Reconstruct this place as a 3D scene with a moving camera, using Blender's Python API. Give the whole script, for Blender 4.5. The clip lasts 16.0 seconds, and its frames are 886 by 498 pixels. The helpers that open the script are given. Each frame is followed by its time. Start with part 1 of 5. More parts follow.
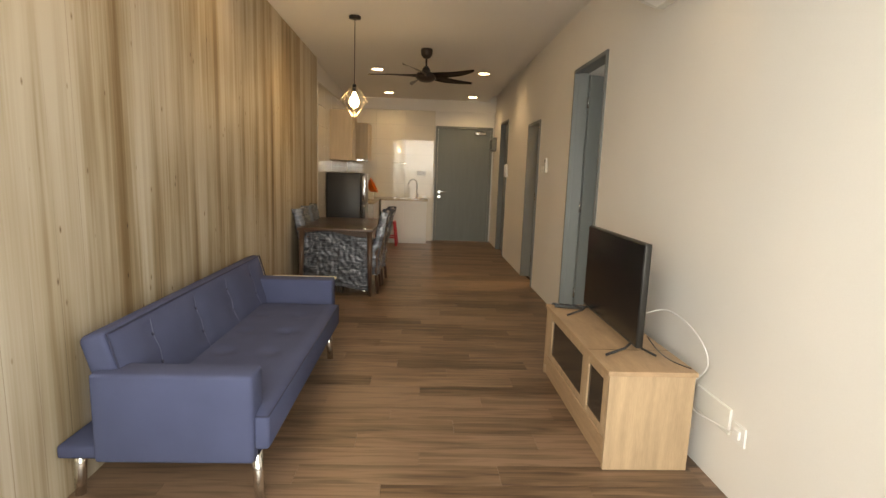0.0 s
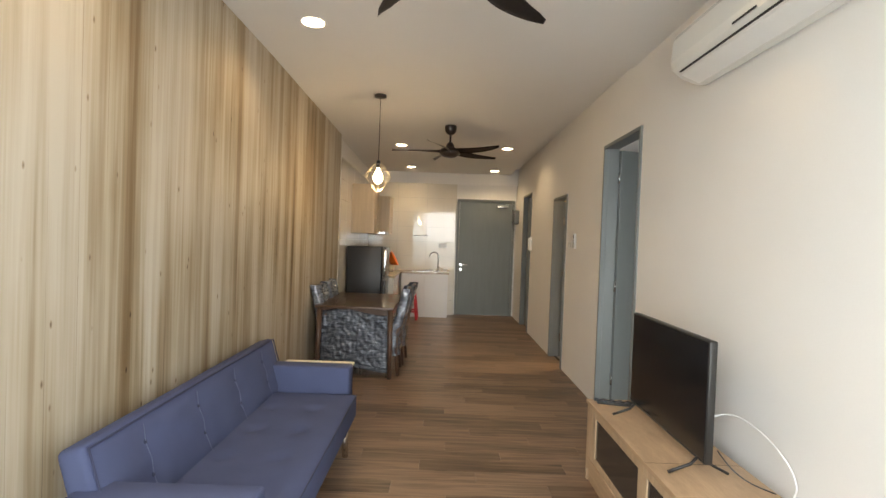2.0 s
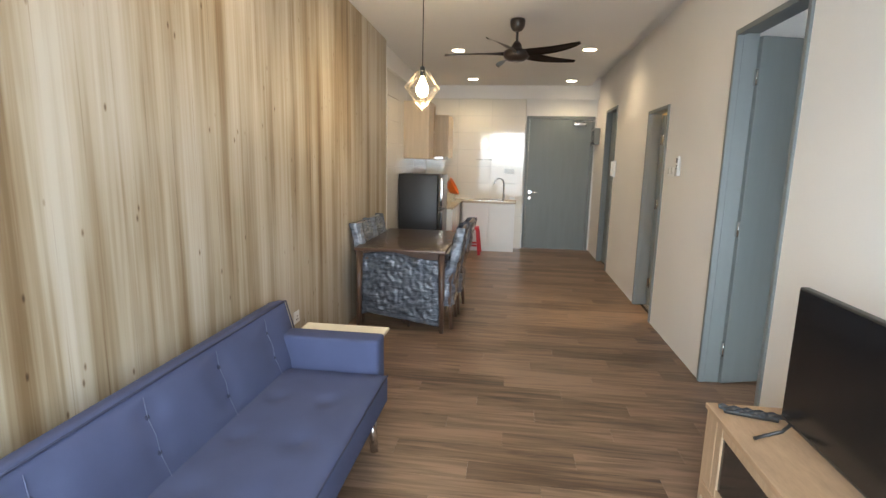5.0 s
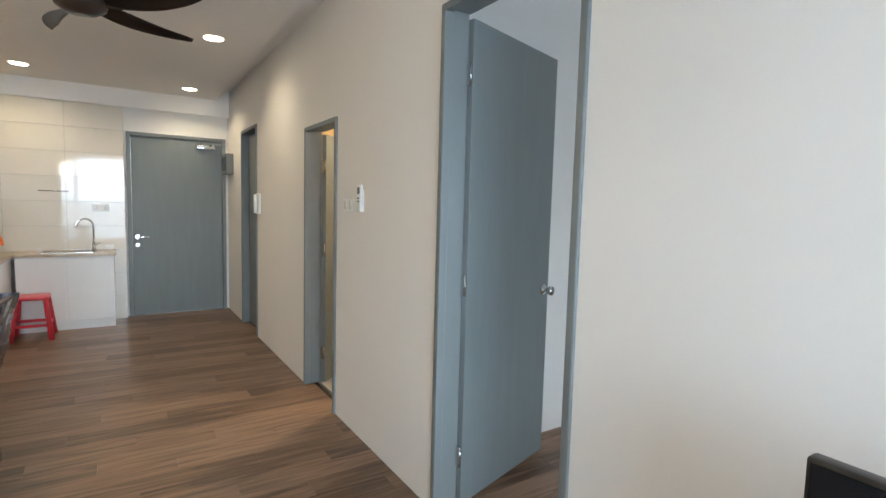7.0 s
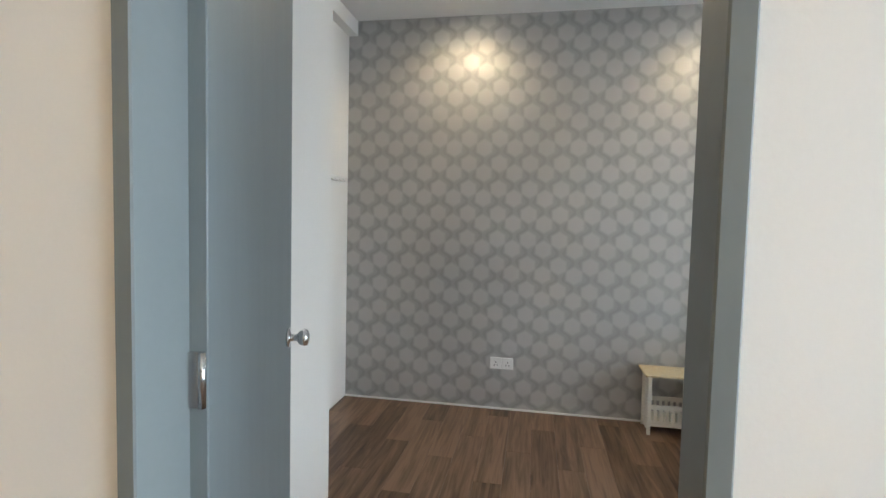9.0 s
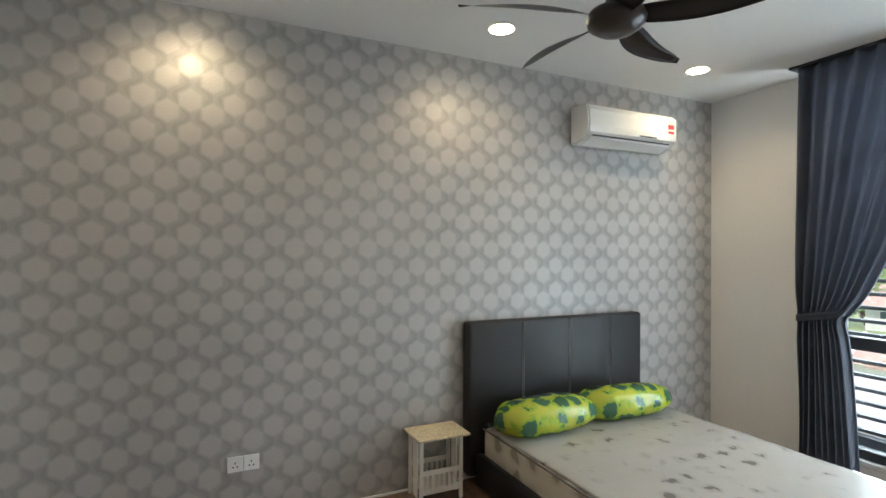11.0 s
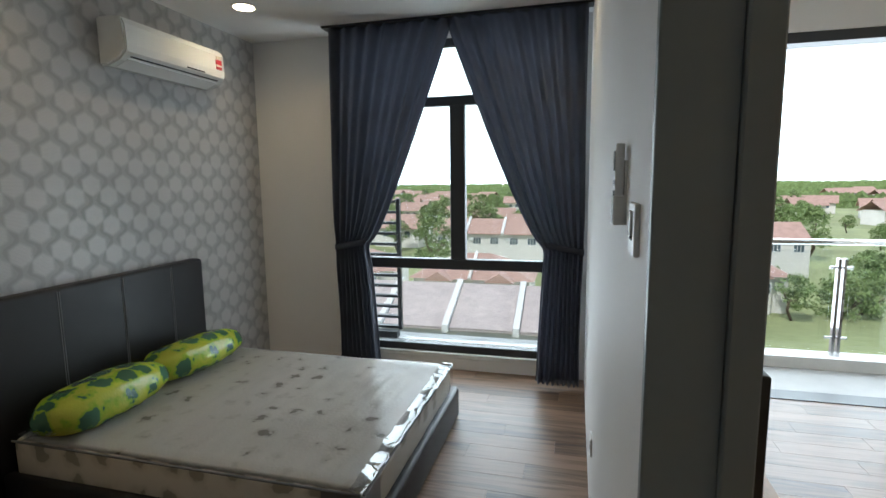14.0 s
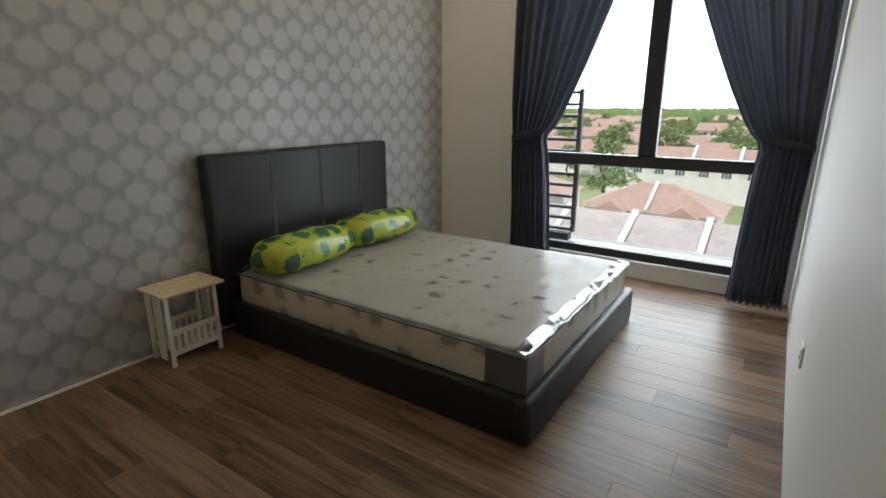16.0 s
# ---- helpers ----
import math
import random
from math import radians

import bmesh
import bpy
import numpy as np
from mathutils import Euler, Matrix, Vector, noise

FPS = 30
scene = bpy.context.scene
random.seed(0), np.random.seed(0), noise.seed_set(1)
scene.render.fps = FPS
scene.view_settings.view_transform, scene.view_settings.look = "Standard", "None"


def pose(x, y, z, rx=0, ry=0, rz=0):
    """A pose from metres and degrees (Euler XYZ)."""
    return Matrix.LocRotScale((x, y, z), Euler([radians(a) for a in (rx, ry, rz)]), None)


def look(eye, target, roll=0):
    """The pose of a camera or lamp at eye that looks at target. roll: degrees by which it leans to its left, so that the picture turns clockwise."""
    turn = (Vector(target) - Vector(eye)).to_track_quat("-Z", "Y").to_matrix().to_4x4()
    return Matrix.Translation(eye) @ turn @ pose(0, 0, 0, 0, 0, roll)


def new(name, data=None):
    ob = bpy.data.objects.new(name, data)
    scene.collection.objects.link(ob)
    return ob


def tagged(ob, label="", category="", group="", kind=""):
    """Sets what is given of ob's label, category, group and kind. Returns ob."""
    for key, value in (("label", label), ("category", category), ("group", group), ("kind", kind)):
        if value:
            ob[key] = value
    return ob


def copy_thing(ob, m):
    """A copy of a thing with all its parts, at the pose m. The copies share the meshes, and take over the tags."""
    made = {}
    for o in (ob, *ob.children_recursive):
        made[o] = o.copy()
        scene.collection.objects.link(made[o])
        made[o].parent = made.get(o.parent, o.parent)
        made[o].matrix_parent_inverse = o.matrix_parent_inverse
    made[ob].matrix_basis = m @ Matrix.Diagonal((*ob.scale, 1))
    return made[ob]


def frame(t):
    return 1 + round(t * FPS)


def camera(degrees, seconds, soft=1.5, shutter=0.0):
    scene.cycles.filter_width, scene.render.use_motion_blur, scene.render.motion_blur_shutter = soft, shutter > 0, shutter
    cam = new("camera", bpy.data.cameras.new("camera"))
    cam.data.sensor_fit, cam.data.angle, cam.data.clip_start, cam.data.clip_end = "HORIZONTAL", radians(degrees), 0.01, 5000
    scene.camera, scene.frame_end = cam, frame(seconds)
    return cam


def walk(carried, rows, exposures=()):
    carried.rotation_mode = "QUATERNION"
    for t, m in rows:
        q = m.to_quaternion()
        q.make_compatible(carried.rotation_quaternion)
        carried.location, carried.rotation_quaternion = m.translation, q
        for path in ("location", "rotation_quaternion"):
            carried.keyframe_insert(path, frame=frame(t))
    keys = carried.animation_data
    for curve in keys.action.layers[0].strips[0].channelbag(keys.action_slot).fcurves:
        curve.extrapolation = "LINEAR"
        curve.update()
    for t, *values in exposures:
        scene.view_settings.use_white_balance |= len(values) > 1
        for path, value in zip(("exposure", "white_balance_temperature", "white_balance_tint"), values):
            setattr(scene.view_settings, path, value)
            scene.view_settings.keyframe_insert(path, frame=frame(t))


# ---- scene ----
cam = camera(82.7, 16.0)
PATH = [
    (0, (-0.109, -0.272, 1.403), (-0.021, 1.703, 1.100), 2),
    (0.5, (-0.122, -0.220, 1.434), (-0.062, 1.769, 1.238), 1.9),
    (1, (-0.176, -0.056, 1.513), (-0.110, 1.940, 1.619), 1.8),
    (1.5, (-0.220, 0.029, 1.508), (-0.142, 2.021, 1.669), 1.8),
    (2, (-0.167, -0.008, 1.476), (-0.160, 1.991, 1.440), 2.1),
    (2.5, (-0.025, 0.000, 1.425), (-0.397, 1.965, 1.368), 2.1),
    (3, (0.059, 0.029, 1.436), (-0.477, 1.941, 1.204), 1.7),
    (5.5, (-0.123, 1.340, 1.537), (-0.115, 3.310, 1.190), 1.3),
    (6, (-0.113, 1.755, 1.511), (0.282, 3.703, 1.292), 1.8),
    (6.5, (-0.058, 2.213, 1.500), (0.700, 4.054, 1.310), 1.74),
    (7, (0.047, 2.617, 1.482), (1.125, 4.293, 1.314), 1.5),
    (7.5, (0.188, 3.067, 1.464), (1.576, 4.499, 1.314), 1.42),
    (8, (0.369, 3.453, 1.422), (2.007, 4.593, 1.293), 1.3),
    (8.5, (0.544, 3.723, 1.397), (2.373, 4.527, 1.317), 1.2),
    (9, (0.641, 3.991, 1.399), (2.605, 4.349, 1.286), 1.3),
    (9.5, (0.881, 4.142, 1.389), (2.877, 4.159, 1.268), 0.6),
    (9.7, (0.953, 4.193, 1.404), (2.944, 4.056, 1.285), 0.4),
    (10.7, (1.210, 4.340, 1.525), (3.060, 3.610, 1.520), 0.4),
    (11.8, (1.462, 4.470, 1.605), (3.122, 3.360, 1.680), 0.2),
    (12, (1.491, 4.463, 1.624), (3.081, 3.255, 1.740), 0.1),
    (12.5, (1.574, 4.435, 1.776), (2.856, 2.913, 1.871), -0.6),
    (13, (1.555, 4.434, 1.713), (2.521, 2.696, 1.824), -0.9),
    (13.5, (1.518, 4.435, 1.684), (2.194, 2.572, 1.684), -0.7),
    (14, (1.520, 4.468, 1.629), (2.020, 2.567, 1.371), -0.65),
    (14.5, (1.528, 4.454, 1.510), (1.908, 2.573, 1.005), -0.27),
    (15, (1.554, 4.447, 1.405), (1.969, 2.583, 0.849), -0.29),
    (15.5, (1.595, 4.427, 1.346), (2.355, 2.669, 0.814), -0.34),
    (16, (1.591, 4.414, 1.344), (2.659, 2.828, 0.803), 0.04),
]
walk(cam, [(t, look(e, g, r)) for t, e, g, r in PATH],
     [(0, -0.55, 8250, 14), (1, -0.42, 7800, 14), (2, -0.2, 6900, 12), (3, -0.1, 5850, 10), (5.5, 0.27, 6050, 10), (7, 0.27, 5550, 8), (8.5, 0.25, 5650, 8),
      (9, 0.5, 5750, 8), (9.5, 0.95, 5950, 8), (10.5, 0.6, 5950, 8), (12, -0.2, 6000, 8), (13, -0.45, 6000, 8), (14.5, -0.8, 5950, 8), (16, -0.55, 6350, 10)])

# ---- world, sun, daylight ----
sky_world = bpy.data.worlds.new("sky")
scene.world = sky_world
sky_world.use_nodes = True
nt = sky_world.node_tree
sky = nt.nodes.new("ShaderNodeTexSky")
sky.sky_type, sky.sun_disc = "NISHITA", False
SUN_EL, SUN_AZ = radians(52), radians(25)
sky.sun_elevation, sky.sun_rotation = SUN_EL, SUN_AZ
sky.dust_density, sky.air_density = 1.0, 1.0
nt.links.new(sky.outputs[0], nt.nodes["Background"].inputs[0])
nt.nodes["Background"].inputs[1].default_value = 0.15


def lamp(name, kind, energy, color, m, **more):
    d = bpy.data.lights.new(name, kind)
    d.energy, d.color = energy, color
    ob = new(name, d)
    ob.matrix_world = m
    if kind == "AREA":
        d.shape, d.size, d.size_y = "RECTANGLE", more["size"], more["size_y"]
    if kind == "SPOT":
        d.spot_size, d.spot_blend, d.shadow_soft_size = more["spot"], 0.7, 0.04
    if kind == "POINT":
        d.shadow_soft_size = 0.05
    if kind == "SUN":
        d.angle = radians(0.5)
    return ob


sun_dir = Vector((math.sin(SUN_AZ) * math.cos(SUN_EL), math.cos(SUN_AZ) * math.cos(SUN_EL), math.sin(SUN_EL)))
lamp("sun", "SUN", 5.0, (1, 0.95, 0.87), look(sun_dir * 60, (0, 0, 0)))
DAY = (0.86, 0.94, 1.0)
lamp("daylight_bedroom", "AREA", 92, DAY, look((2.45, 0.16, 1.5), (2.45, 3, 1.2)), size=1.8, size_y=2.5)
lamp("daylight_living", "AREA", 155, DAY, look((-0.05, -0.66, 1.6), (-0.05, 4, 1.5)), size=2.6, size_y=2.6)
WARM = (1.0, 0.74, 0.42)
LAMP_W = 26

# ---- materials ----


def mat(name, color, rough=0.5, metal=0.0, var=0.12, scale=6.0, stretch=(1, 1, 1), bump=0.0, fine=60.0, spec=0.5, coat=0.0, random_tint=0.0):
    """A surface with large stains and fine grain."""
    m = bpy.data.materials.new(name)
    m.use_nodes = True
    n, l = m.node_tree.nodes, m.node_tree.links
    b = n["Principled BSDF"]
    co = n.new("ShaderNodeTexCoord")
    mp = n.new("ShaderNodeMapping")
    mp.inputs["Scale"].default_value = stretch
    l.new(co.outputs["Object"], mp.inputs[0])
    n1, n2 = n.new("ShaderNodeTexNoise"), n.new("ShaderNodeTexNoise")
    n1.inputs["Scale"].default_value, n2.inputs["Scale"].default_value = scale, fine
    n1.inputs["Detail"].default_value = 5
    l.new(mp.outputs[0], n1.inputs[0]), l.new(mp.outputs[0], n2.inputs[0])
    add = n.new("ShaderNodeMath")
    add.operation = "MULTIPLY_ADD"
    l.new(n2.outputs[0], add.inputs[0])
    add.inputs[1].default_value = 0.4
    l.new(n1.outputs[0], add.inputs[2])
    val = add.outputs[0]
    if random_tint:
        inf, a2 = n.new("ShaderNodeObjectInfo"), n.new("ShaderNodeMath")
        a2.operation = "MULTIPLY_ADD"
        l.new(inf.outputs["Random"], a2.inputs[0])
        a2.inputs[1].default_value = random_tint
        l.new(val, a2.inputs[2])
        val = a2.outputs[0]
    ramp = n.new("ShaderNodeMapRange")
    ramp.inputs[1].default_value, ramp.inputs[2].default_value = 0.35, 1.05 + random_tint
    ramp.inputs[3].default_value, ramp.inputs[4].default_value = 1 - var, 1 + var
    l.new(val, ramp.inputs[0])
    mul = n.new("ShaderNodeVectorMath")
    mul.operation = "SCALE"
    mul.inputs[0].default_value = color
    l.new(ramp.outputs[0], mul.inputs["Scale"])
    l.new(mul.outputs[0], b.inputs["Base Color"])
    b.inputs["Roughness"].default_value, b.inputs["Metallic"].default_value = rough, metal
    b.inputs["Specular IOR Level"].default_value, b.inputs["Coat Weight"].default_value = spec, coat
    if bump:
        bp = n.new("ShaderNodeBump")
        bp.inputs["Strength"].default_value, bp.inputs["Distance"].default_value = bump, 0.01
        l.new(val, bp.inputs["Height"])
        l.new(bp.outputs[0], b.inputs["Normal"])
    return m


def glow(name, color, strength):
    m = mat(name, color)
    b = m.node_tree.nodes["Principled BSDF"]
    b.inputs["Emission Color"].default_value, b.inputs["Emission Strength"].default_value = (*color, 1), strength
    return m


def glass_mat(name, tint, gloss):
    m = bpy.data.materials.new(name)
    m.use_nodes = True
    n, l = m.node_tree.nodes, m.node_tree.links
    n.clear()
    o, mx, tr, gl = n.new("ShaderNodeOutputMaterial"), n.new("ShaderNodeMixShader"), n.new("ShaderNodeBsdfTransparent"), n.new("ShaderNodeBsdfGlossy")
    tr.inputs[0].default_value = (*tint, 1)
    gl.inputs["Roughness"].default_value = 0.02
    mx.inputs[0].default_value = gloss
    l.new(tr.outputs[0], mx.inputs[1]), l.new(gl.outputs[0], mx.inputs[2]), l.new(mx.outputs[0], o.inputs[0])
    return m


def ramp_color(n, l, src, stops):
    r = n.new("ShaderNodeValToRGB")
    e = r.color_ramp.elements
    while len(e) < len(stops):
        e.new(0.5)
    for el, (p, c) in zip(e, stops):
        el.position, el.color = p, (*c, 1)
    l.new(src, r.inputs[0])
    return r.outputs[0]


def pine_mat():
    """Pale knotty pine boards, grain upright."""
    m = mat("pine_boards", (0.5, 0.4, 0.25), 0.55)
    n, l = m.node_tree.nodes, m.node_tree.links
    b = n["Principled BSDF"]
    co = n.new("ShaderNodeTexCoord")

    def noise_at(sc, stretch, detail=4.0, dist=0.0):
        mp, t = n.new("ShaderNodeMapping"), n.new("ShaderNodeTexNoise")
        mp.inputs["Scale"].default_value = stretch
        t.inputs["Scale"].default_value, t.inputs["Detail"].default_value, t.inputs["Distortion"].default_value = sc, detail, dist
        l.new(co.outputs["Object"], mp.inputs[0]), l.new(mp.outputs[0], t.inputs[0])
        return t.outputs[0]
    broad = noise_at(6.5, (0, 1, 0.035), 3.0)
    fine = noise_at(70.0, (0, 1, 0.02), 4.0, 0.4)
    mid = noise_at(28.0, (0, 1, 0.03), 3.0, 0.6)
    blot = noise_at(1.2, (0, 1, 0.7), 3.0)

    def mix(a, k, c):
        x = n.new("ShaderNodeMath")
        x.operation = "MULTIPLY_ADD"
        l.new(a, x.inputs[0])
        x.inputs[1].default_value = k
        if isinstance(c, float):
            x.inputs[2].default_value = c
        else:
            l.new(c, x.inputs[2])
        return x.outputs[0]
    v = mix(fine, 0.24, mix(mid, 0.34, mix(blot, 0.5, mix(broad, 1.1, -0.56))))
    col = ramp_color(n, l, v, [(0.26, (0.19, 0.125, 0.062)), (0.42, (0.32, 0.25, 0.16)), (0.55, (0.43, 0.365, 0.27)), (0.76, (0.54, 0.49, 0.405))])
    mp, vo = n.new("ShaderNodeMapping"), n.new("ShaderNodeTexVoronoi")
    mp.inputs["Scale"].default_value = (0, 13.0, 5.2)
    vo.inputs["Scale"].default_value = 1.0
    l.new(co.outputs["Object"], mp.inputs[0]), l.new(mp.outputs[0], vo.inputs[0])
    knot = ramp_color(n, l, vo.outputs["Distance"], [(0.03, (0.22, 0.15, 0.09)), (0.055, (0.55, 0.45, 0.36)), (0.10, (1, 1, 1))])
    mu = n.new("ShaderNodeMix")
    mu.data_type, mu.blend_type = "RGBA", "MULTIPLY"
    mu.inputs[0].default_value = 0.85
    l.new(col, mu.inputs[6]), l.new(knot, mu.inputs[7])
    # thin board joints, broken along their height
    sp, dv, fr_, ab = n.new("ShaderNodeSeparateXYZ"), n.new("ShaderNodeMath"), n.new("ShaderNodeMath"), n.new("ShaderNodeMath")
    dv.operation, fr_.operation, ab.operation = "MULTIPLY_ADD", "FRACT", "COMPARE"
    l.new(co.outputs["Object"], sp.inputs[0]), l.new(sp.outputs["Y"], dv.inputs[0])
    dv.inputs[1].default_value = 1 / 0.155
    l.new(mix(blot, 0.10, 20.0), dv.inputs[2]), l.new(dv.outputs[0], fr_.inputs[0]), l.new(fr_.outputs[0], ab.inputs[0])
    ab.inputs[1].default_value, ab.inputs[2].default_value = 0.5, 0.011
    brk, ml = n.new("ShaderNodeMapRange"), n.new("ShaderNodeMath")
    brk.inputs[1].default_value, brk.inputs[2].default_value, brk.inputs[4].default_value = 0.45, 0.62, 0.55
    l.new(noise_at(3.0, (0, 2.2, 0.35), 2.0), brk.inputs[0])
    ml.operation = "MULTIPLY"
    l.new(ab.outputs[0], ml.inputs[0]), l.new(brk.outputs[0], ml.inputs[1])
    jn = n.new("ShaderNodeMix")
    jn.data_type, jn.blend_type = "RGBA", "MULTIPLY"
    jn.inputs[7].default_value = (0.35, 0.26, 0.18, 1)
    l.new(ml.outputs[0], jn.inputs[0]), l.new(mu.outputs[2], jn.inputs[6])
    l.new(jn.outputs[2], b.inputs["Base Color"])
    bp = n.new("ShaderNodeBump")
    bp.inputs["Strength"].default_value, bp.inputs["Distance"].default_value = 0.15, 0.004
    l.new(v, bp.inputs["Height"]), l.new(bp.outputs[0], b.inputs["Normal"])
    return m


def hex_mat():
    """Silver-grey wallpaper with pearly hexagons."""
    m = mat("hex_wallpaper", (0.4, 0.4, 0.4), 0.45)
    n, l = m.node_tree.nodes, m.node_tree.links
    b = n["Principled BSDF"]
    co, sp = n.new("ShaderNodeTexCoord"), n.new("ShaderNodeSeparateXYZ")
    l.new(co.outputs["Object"], sp.inputs[0])

    def op(kind, a, c=None, k=None):
        x = n.new("ShaderNodeMath")
        x.operation = kind
        for s_, v in enumerate((a, c, k)):
            if v is None:
                continue
            if isinstance(v, (int, float)):
                x.inputs[s_].default_value = v
            else:
                l.new(v, x.inputs[s_])
        return x.outputs[0]
    pu, pv = 0.2234, 0.1835

    def cell(cy, cz):
        """Distance from the nearest hexagon centre, 1 at its flat sides."""
        a = op("MULTIPLY", op("SUBTRACT", op("FRACT", op("MULTIPLY_ADD", sp.outputs["Y"], 1 / pu, 50.5 - cy / pu)), 0.5), pu / 0.061)
        c = op("MULTIPLY", op("SUBTRACT", op("FRACT", op("MULTIPLY_ADD", sp.outputs["Z"], 1 / pv, 50.5 - cz / pv)), 0.5), pv / 0.061)
        aa, cc = op("ABSOLUTE", a), op("ABSOLUTE", c)
        return op("MAXIMUM", aa, op("MULTIPLY_ADD", aa, 0.5, op("MULTIPLY", cc, 0.866))), a
    d1, a1 = cell(5.159, 1.822)
    d2, a2 = cell(5.159 - pu / 2, 1.754)
    d = op("MINIMUM", d1, d2)
    first = op("LESS_THAN", d1, d2)
    a = op("ADD", op("MULTIPLY", a1, first), op("MULTIPLY", a2, op("SUBTRACT", 1.0, first)))
    inside = n.new("ShaderNodeMapRange")
    inside.interpolation_type = "SMOOTHSTEP"
    inside.inputs[1].default_value, inside.inputs[2].default_value = 1.15, 0.72
    l.new(d, inside.inputs[0])
    side = op("GREATER_THAN", a, 0.0)
    no = n.new("ShaderNodeTexNoise")
    no.inputs["Scale"].default_value, no.inputs["Detail"].default_value = 1.6, 6
    l.new(co.outputs["Object"], no.inputs[0])
    wv = n.new("ShaderNodeTexWave")
    wv.bands_direction = "Z"
    wv.inputs["Scale"].default_value = 45
    l.new(co.outputs["Object"], wv.inputs[0])
    tone = op("ADD", op("MULTIPLY_ADD", inside.outputs[0], 0.095, 0.365), op("MULTIPLY", op("MULTIPLY", side, op("SUBTRACT", 1.0, inside.outputs[0])), -0.035))
    tone = op("MULTIPLY", tone, op("MULTIPLY_ADD", no.outputs[0], 0.35, 0.83))
    cm = n.new("ShaderNodeCombineColor")
    l.new(tone, cm.inputs[0]), l.new(op("MULTIPLY", tone, 0.985), cm.inputs[1]), l.new(op("MULTIPLY", tone, 0.96), cm.inputs[2])
    l.new(cm.outputs[0], b.inputs["Base Color"])
    l.new(op("MULTIPLY_ADD", inside.outputs[0], -0.14, 0.52), b.inputs["Roughness"])
    b.inputs["Metallic"].default_value = 0.15
    bp = n.new("ShaderNodeBump")
    bp.inputs["Strength"].default_value, bp.inputs["Distance"].default_value = 0.25, 0.002
    l.new(op("MULTIPLY", wv.outputs[0], inside.outputs[0]), bp.inputs["Height"])
    l.new(bp.outputs[0], b.inputs["Normal"])
    return m


def plank_mat():
    """Brown laminate, grain along x, each board its own tone."""
    m = mat("laminate", (0.2, 0.12, 0.07), 0.38)
    n, l = m.node_tree.nodes, m.node_tree.links
    b = n["Principled BSDF"]
    co, inf = n.new("ShaderNodeTexCoord"), n.new("ShaderNodeObjectInfo")
    ad, mp, mp2 = n.new("ShaderNodeVectorMath"), n.new("ShaderNodeMapping"), n.new("ShaderNodeMapping")
    sc = n.new("ShaderNodeVectorMath")
    sc.operation = "SCALE"
    sc.inputs[0].default_value = (7, 13, 5)
    l.new(inf.outputs["Random"], sc.inputs["Scale"])
    l.new(co.outputs["Object"], ad.inputs[0]), l.new(sc.outputs[0], ad.inputs[1])
    mp.inputs["Scale"].default_value, mp2.inputs["Scale"].default_value = (1.2, 16, 1), (3, 90, 1)
    t1, t2 = n.new("ShaderNodeTexNoise"), n.new("ShaderNodeTexNoise")
    t1.inputs["Scale"].default_value, t1.inputs["Detail"].default_value, t1.inputs["Distortion"].default_value = 1.6, 6, 0.8
    t2.inputs["Scale"].default_value, t2.inputs["Detail"].default_value = 1.5, 4
    l.new(ad.outputs[0], mp.inputs[0]), l.new(ad.outputs[0], mp2.inputs[0])
    l.new(mp.outputs[0], t1.inputs[0]), l.new(mp2.outputs[0], t2.inputs[0])
    x = n.new("ShaderNodeMath")
    x.operation = "MULTIPLY_ADD"
    l.new(t2.outputs[0], x.inputs[0])
    x.inputs[1].default_value = 0.3
    l.new(t1.outputs[0], x.inputs[2])
    y = n.new("ShaderNodeMath")
    y.operation = "MULTIPLY_ADD"
    l.new(inf.outputs["Random"], y.inputs[0])
    y.inputs[1].default_value = 0.26
    l.new(x.outputs[0], y.inputs[2])
    col = ramp_color(n, l, y.outputs[0], [(0.45, (0.030, 0.017, 0.010)), (0.60, (0.088, 0.050, 0.029)), (0.77, (0.165, 0.104, 0.064)), (0.94, (0.25, 0.16, 0.105))])
    l.new(col, b.inputs["Base Color"])
    mr = n.new("ShaderNodeMapRange")
    mr.inputs[3].default_value, mr.inputs[4].default_value = 0.30, 0.46
    l.new(t1.outputs[0], mr.inputs[0]), l.new(mr.outputs[0], b.inputs["Roughness"])
    bp = n.new("ShaderNodeBump")
    bp.inputs["Strength"].default_value, bp.inputs["Distance"].default_value = 0.12, 0.003
    l.new(x.outputs[0], bp.inputs["Height"]), l.new(bp.outputs[0], b.inputs["Normal"])
    return m


def patch_mat(name, base, spots, scale, edge, rough, bump=0.0):
    """Coloured patches on a ground colour."""
    m = mat(name, base, rough, bump=bump)
    n, l = m.node_tree.nodes, m.node_tree.links
    co, vo, no = n.new("ShaderNodeTexCoord"), n.new("ShaderNodeTexVoronoi"), n.new("ShaderNodeTexNoise")
    no.inputs["Scale"].default_value = scale * 2.5
    ad = n.new("ShaderNodeVectorMath")
    ad.operation = "MULTIPLY_ADD"
    ad.inputs[1].default_value = (0.09,) * 3
    vo.inputs["Scale"].default_value = scale
    vo.inputs["Randomness"].default_value = 0.45
    l.new(co.outputs["Object"], no.inputs[0]), l.new(no.outputs["Color"], ad.inputs[0]), l.new(co.outputs["Object"], ad.inputs[2])
    l.new(ad.outputs[0], vo.inputs[0])
    c = ramp_color(n, l, vo.outputs["Distance"], [(edge, spots[0]), (edge + 0.04, spots[1]), (edge + 0.2, base)])
    l.new(c, n["Principled BSDF"].inputs["Base Color"])
    return m


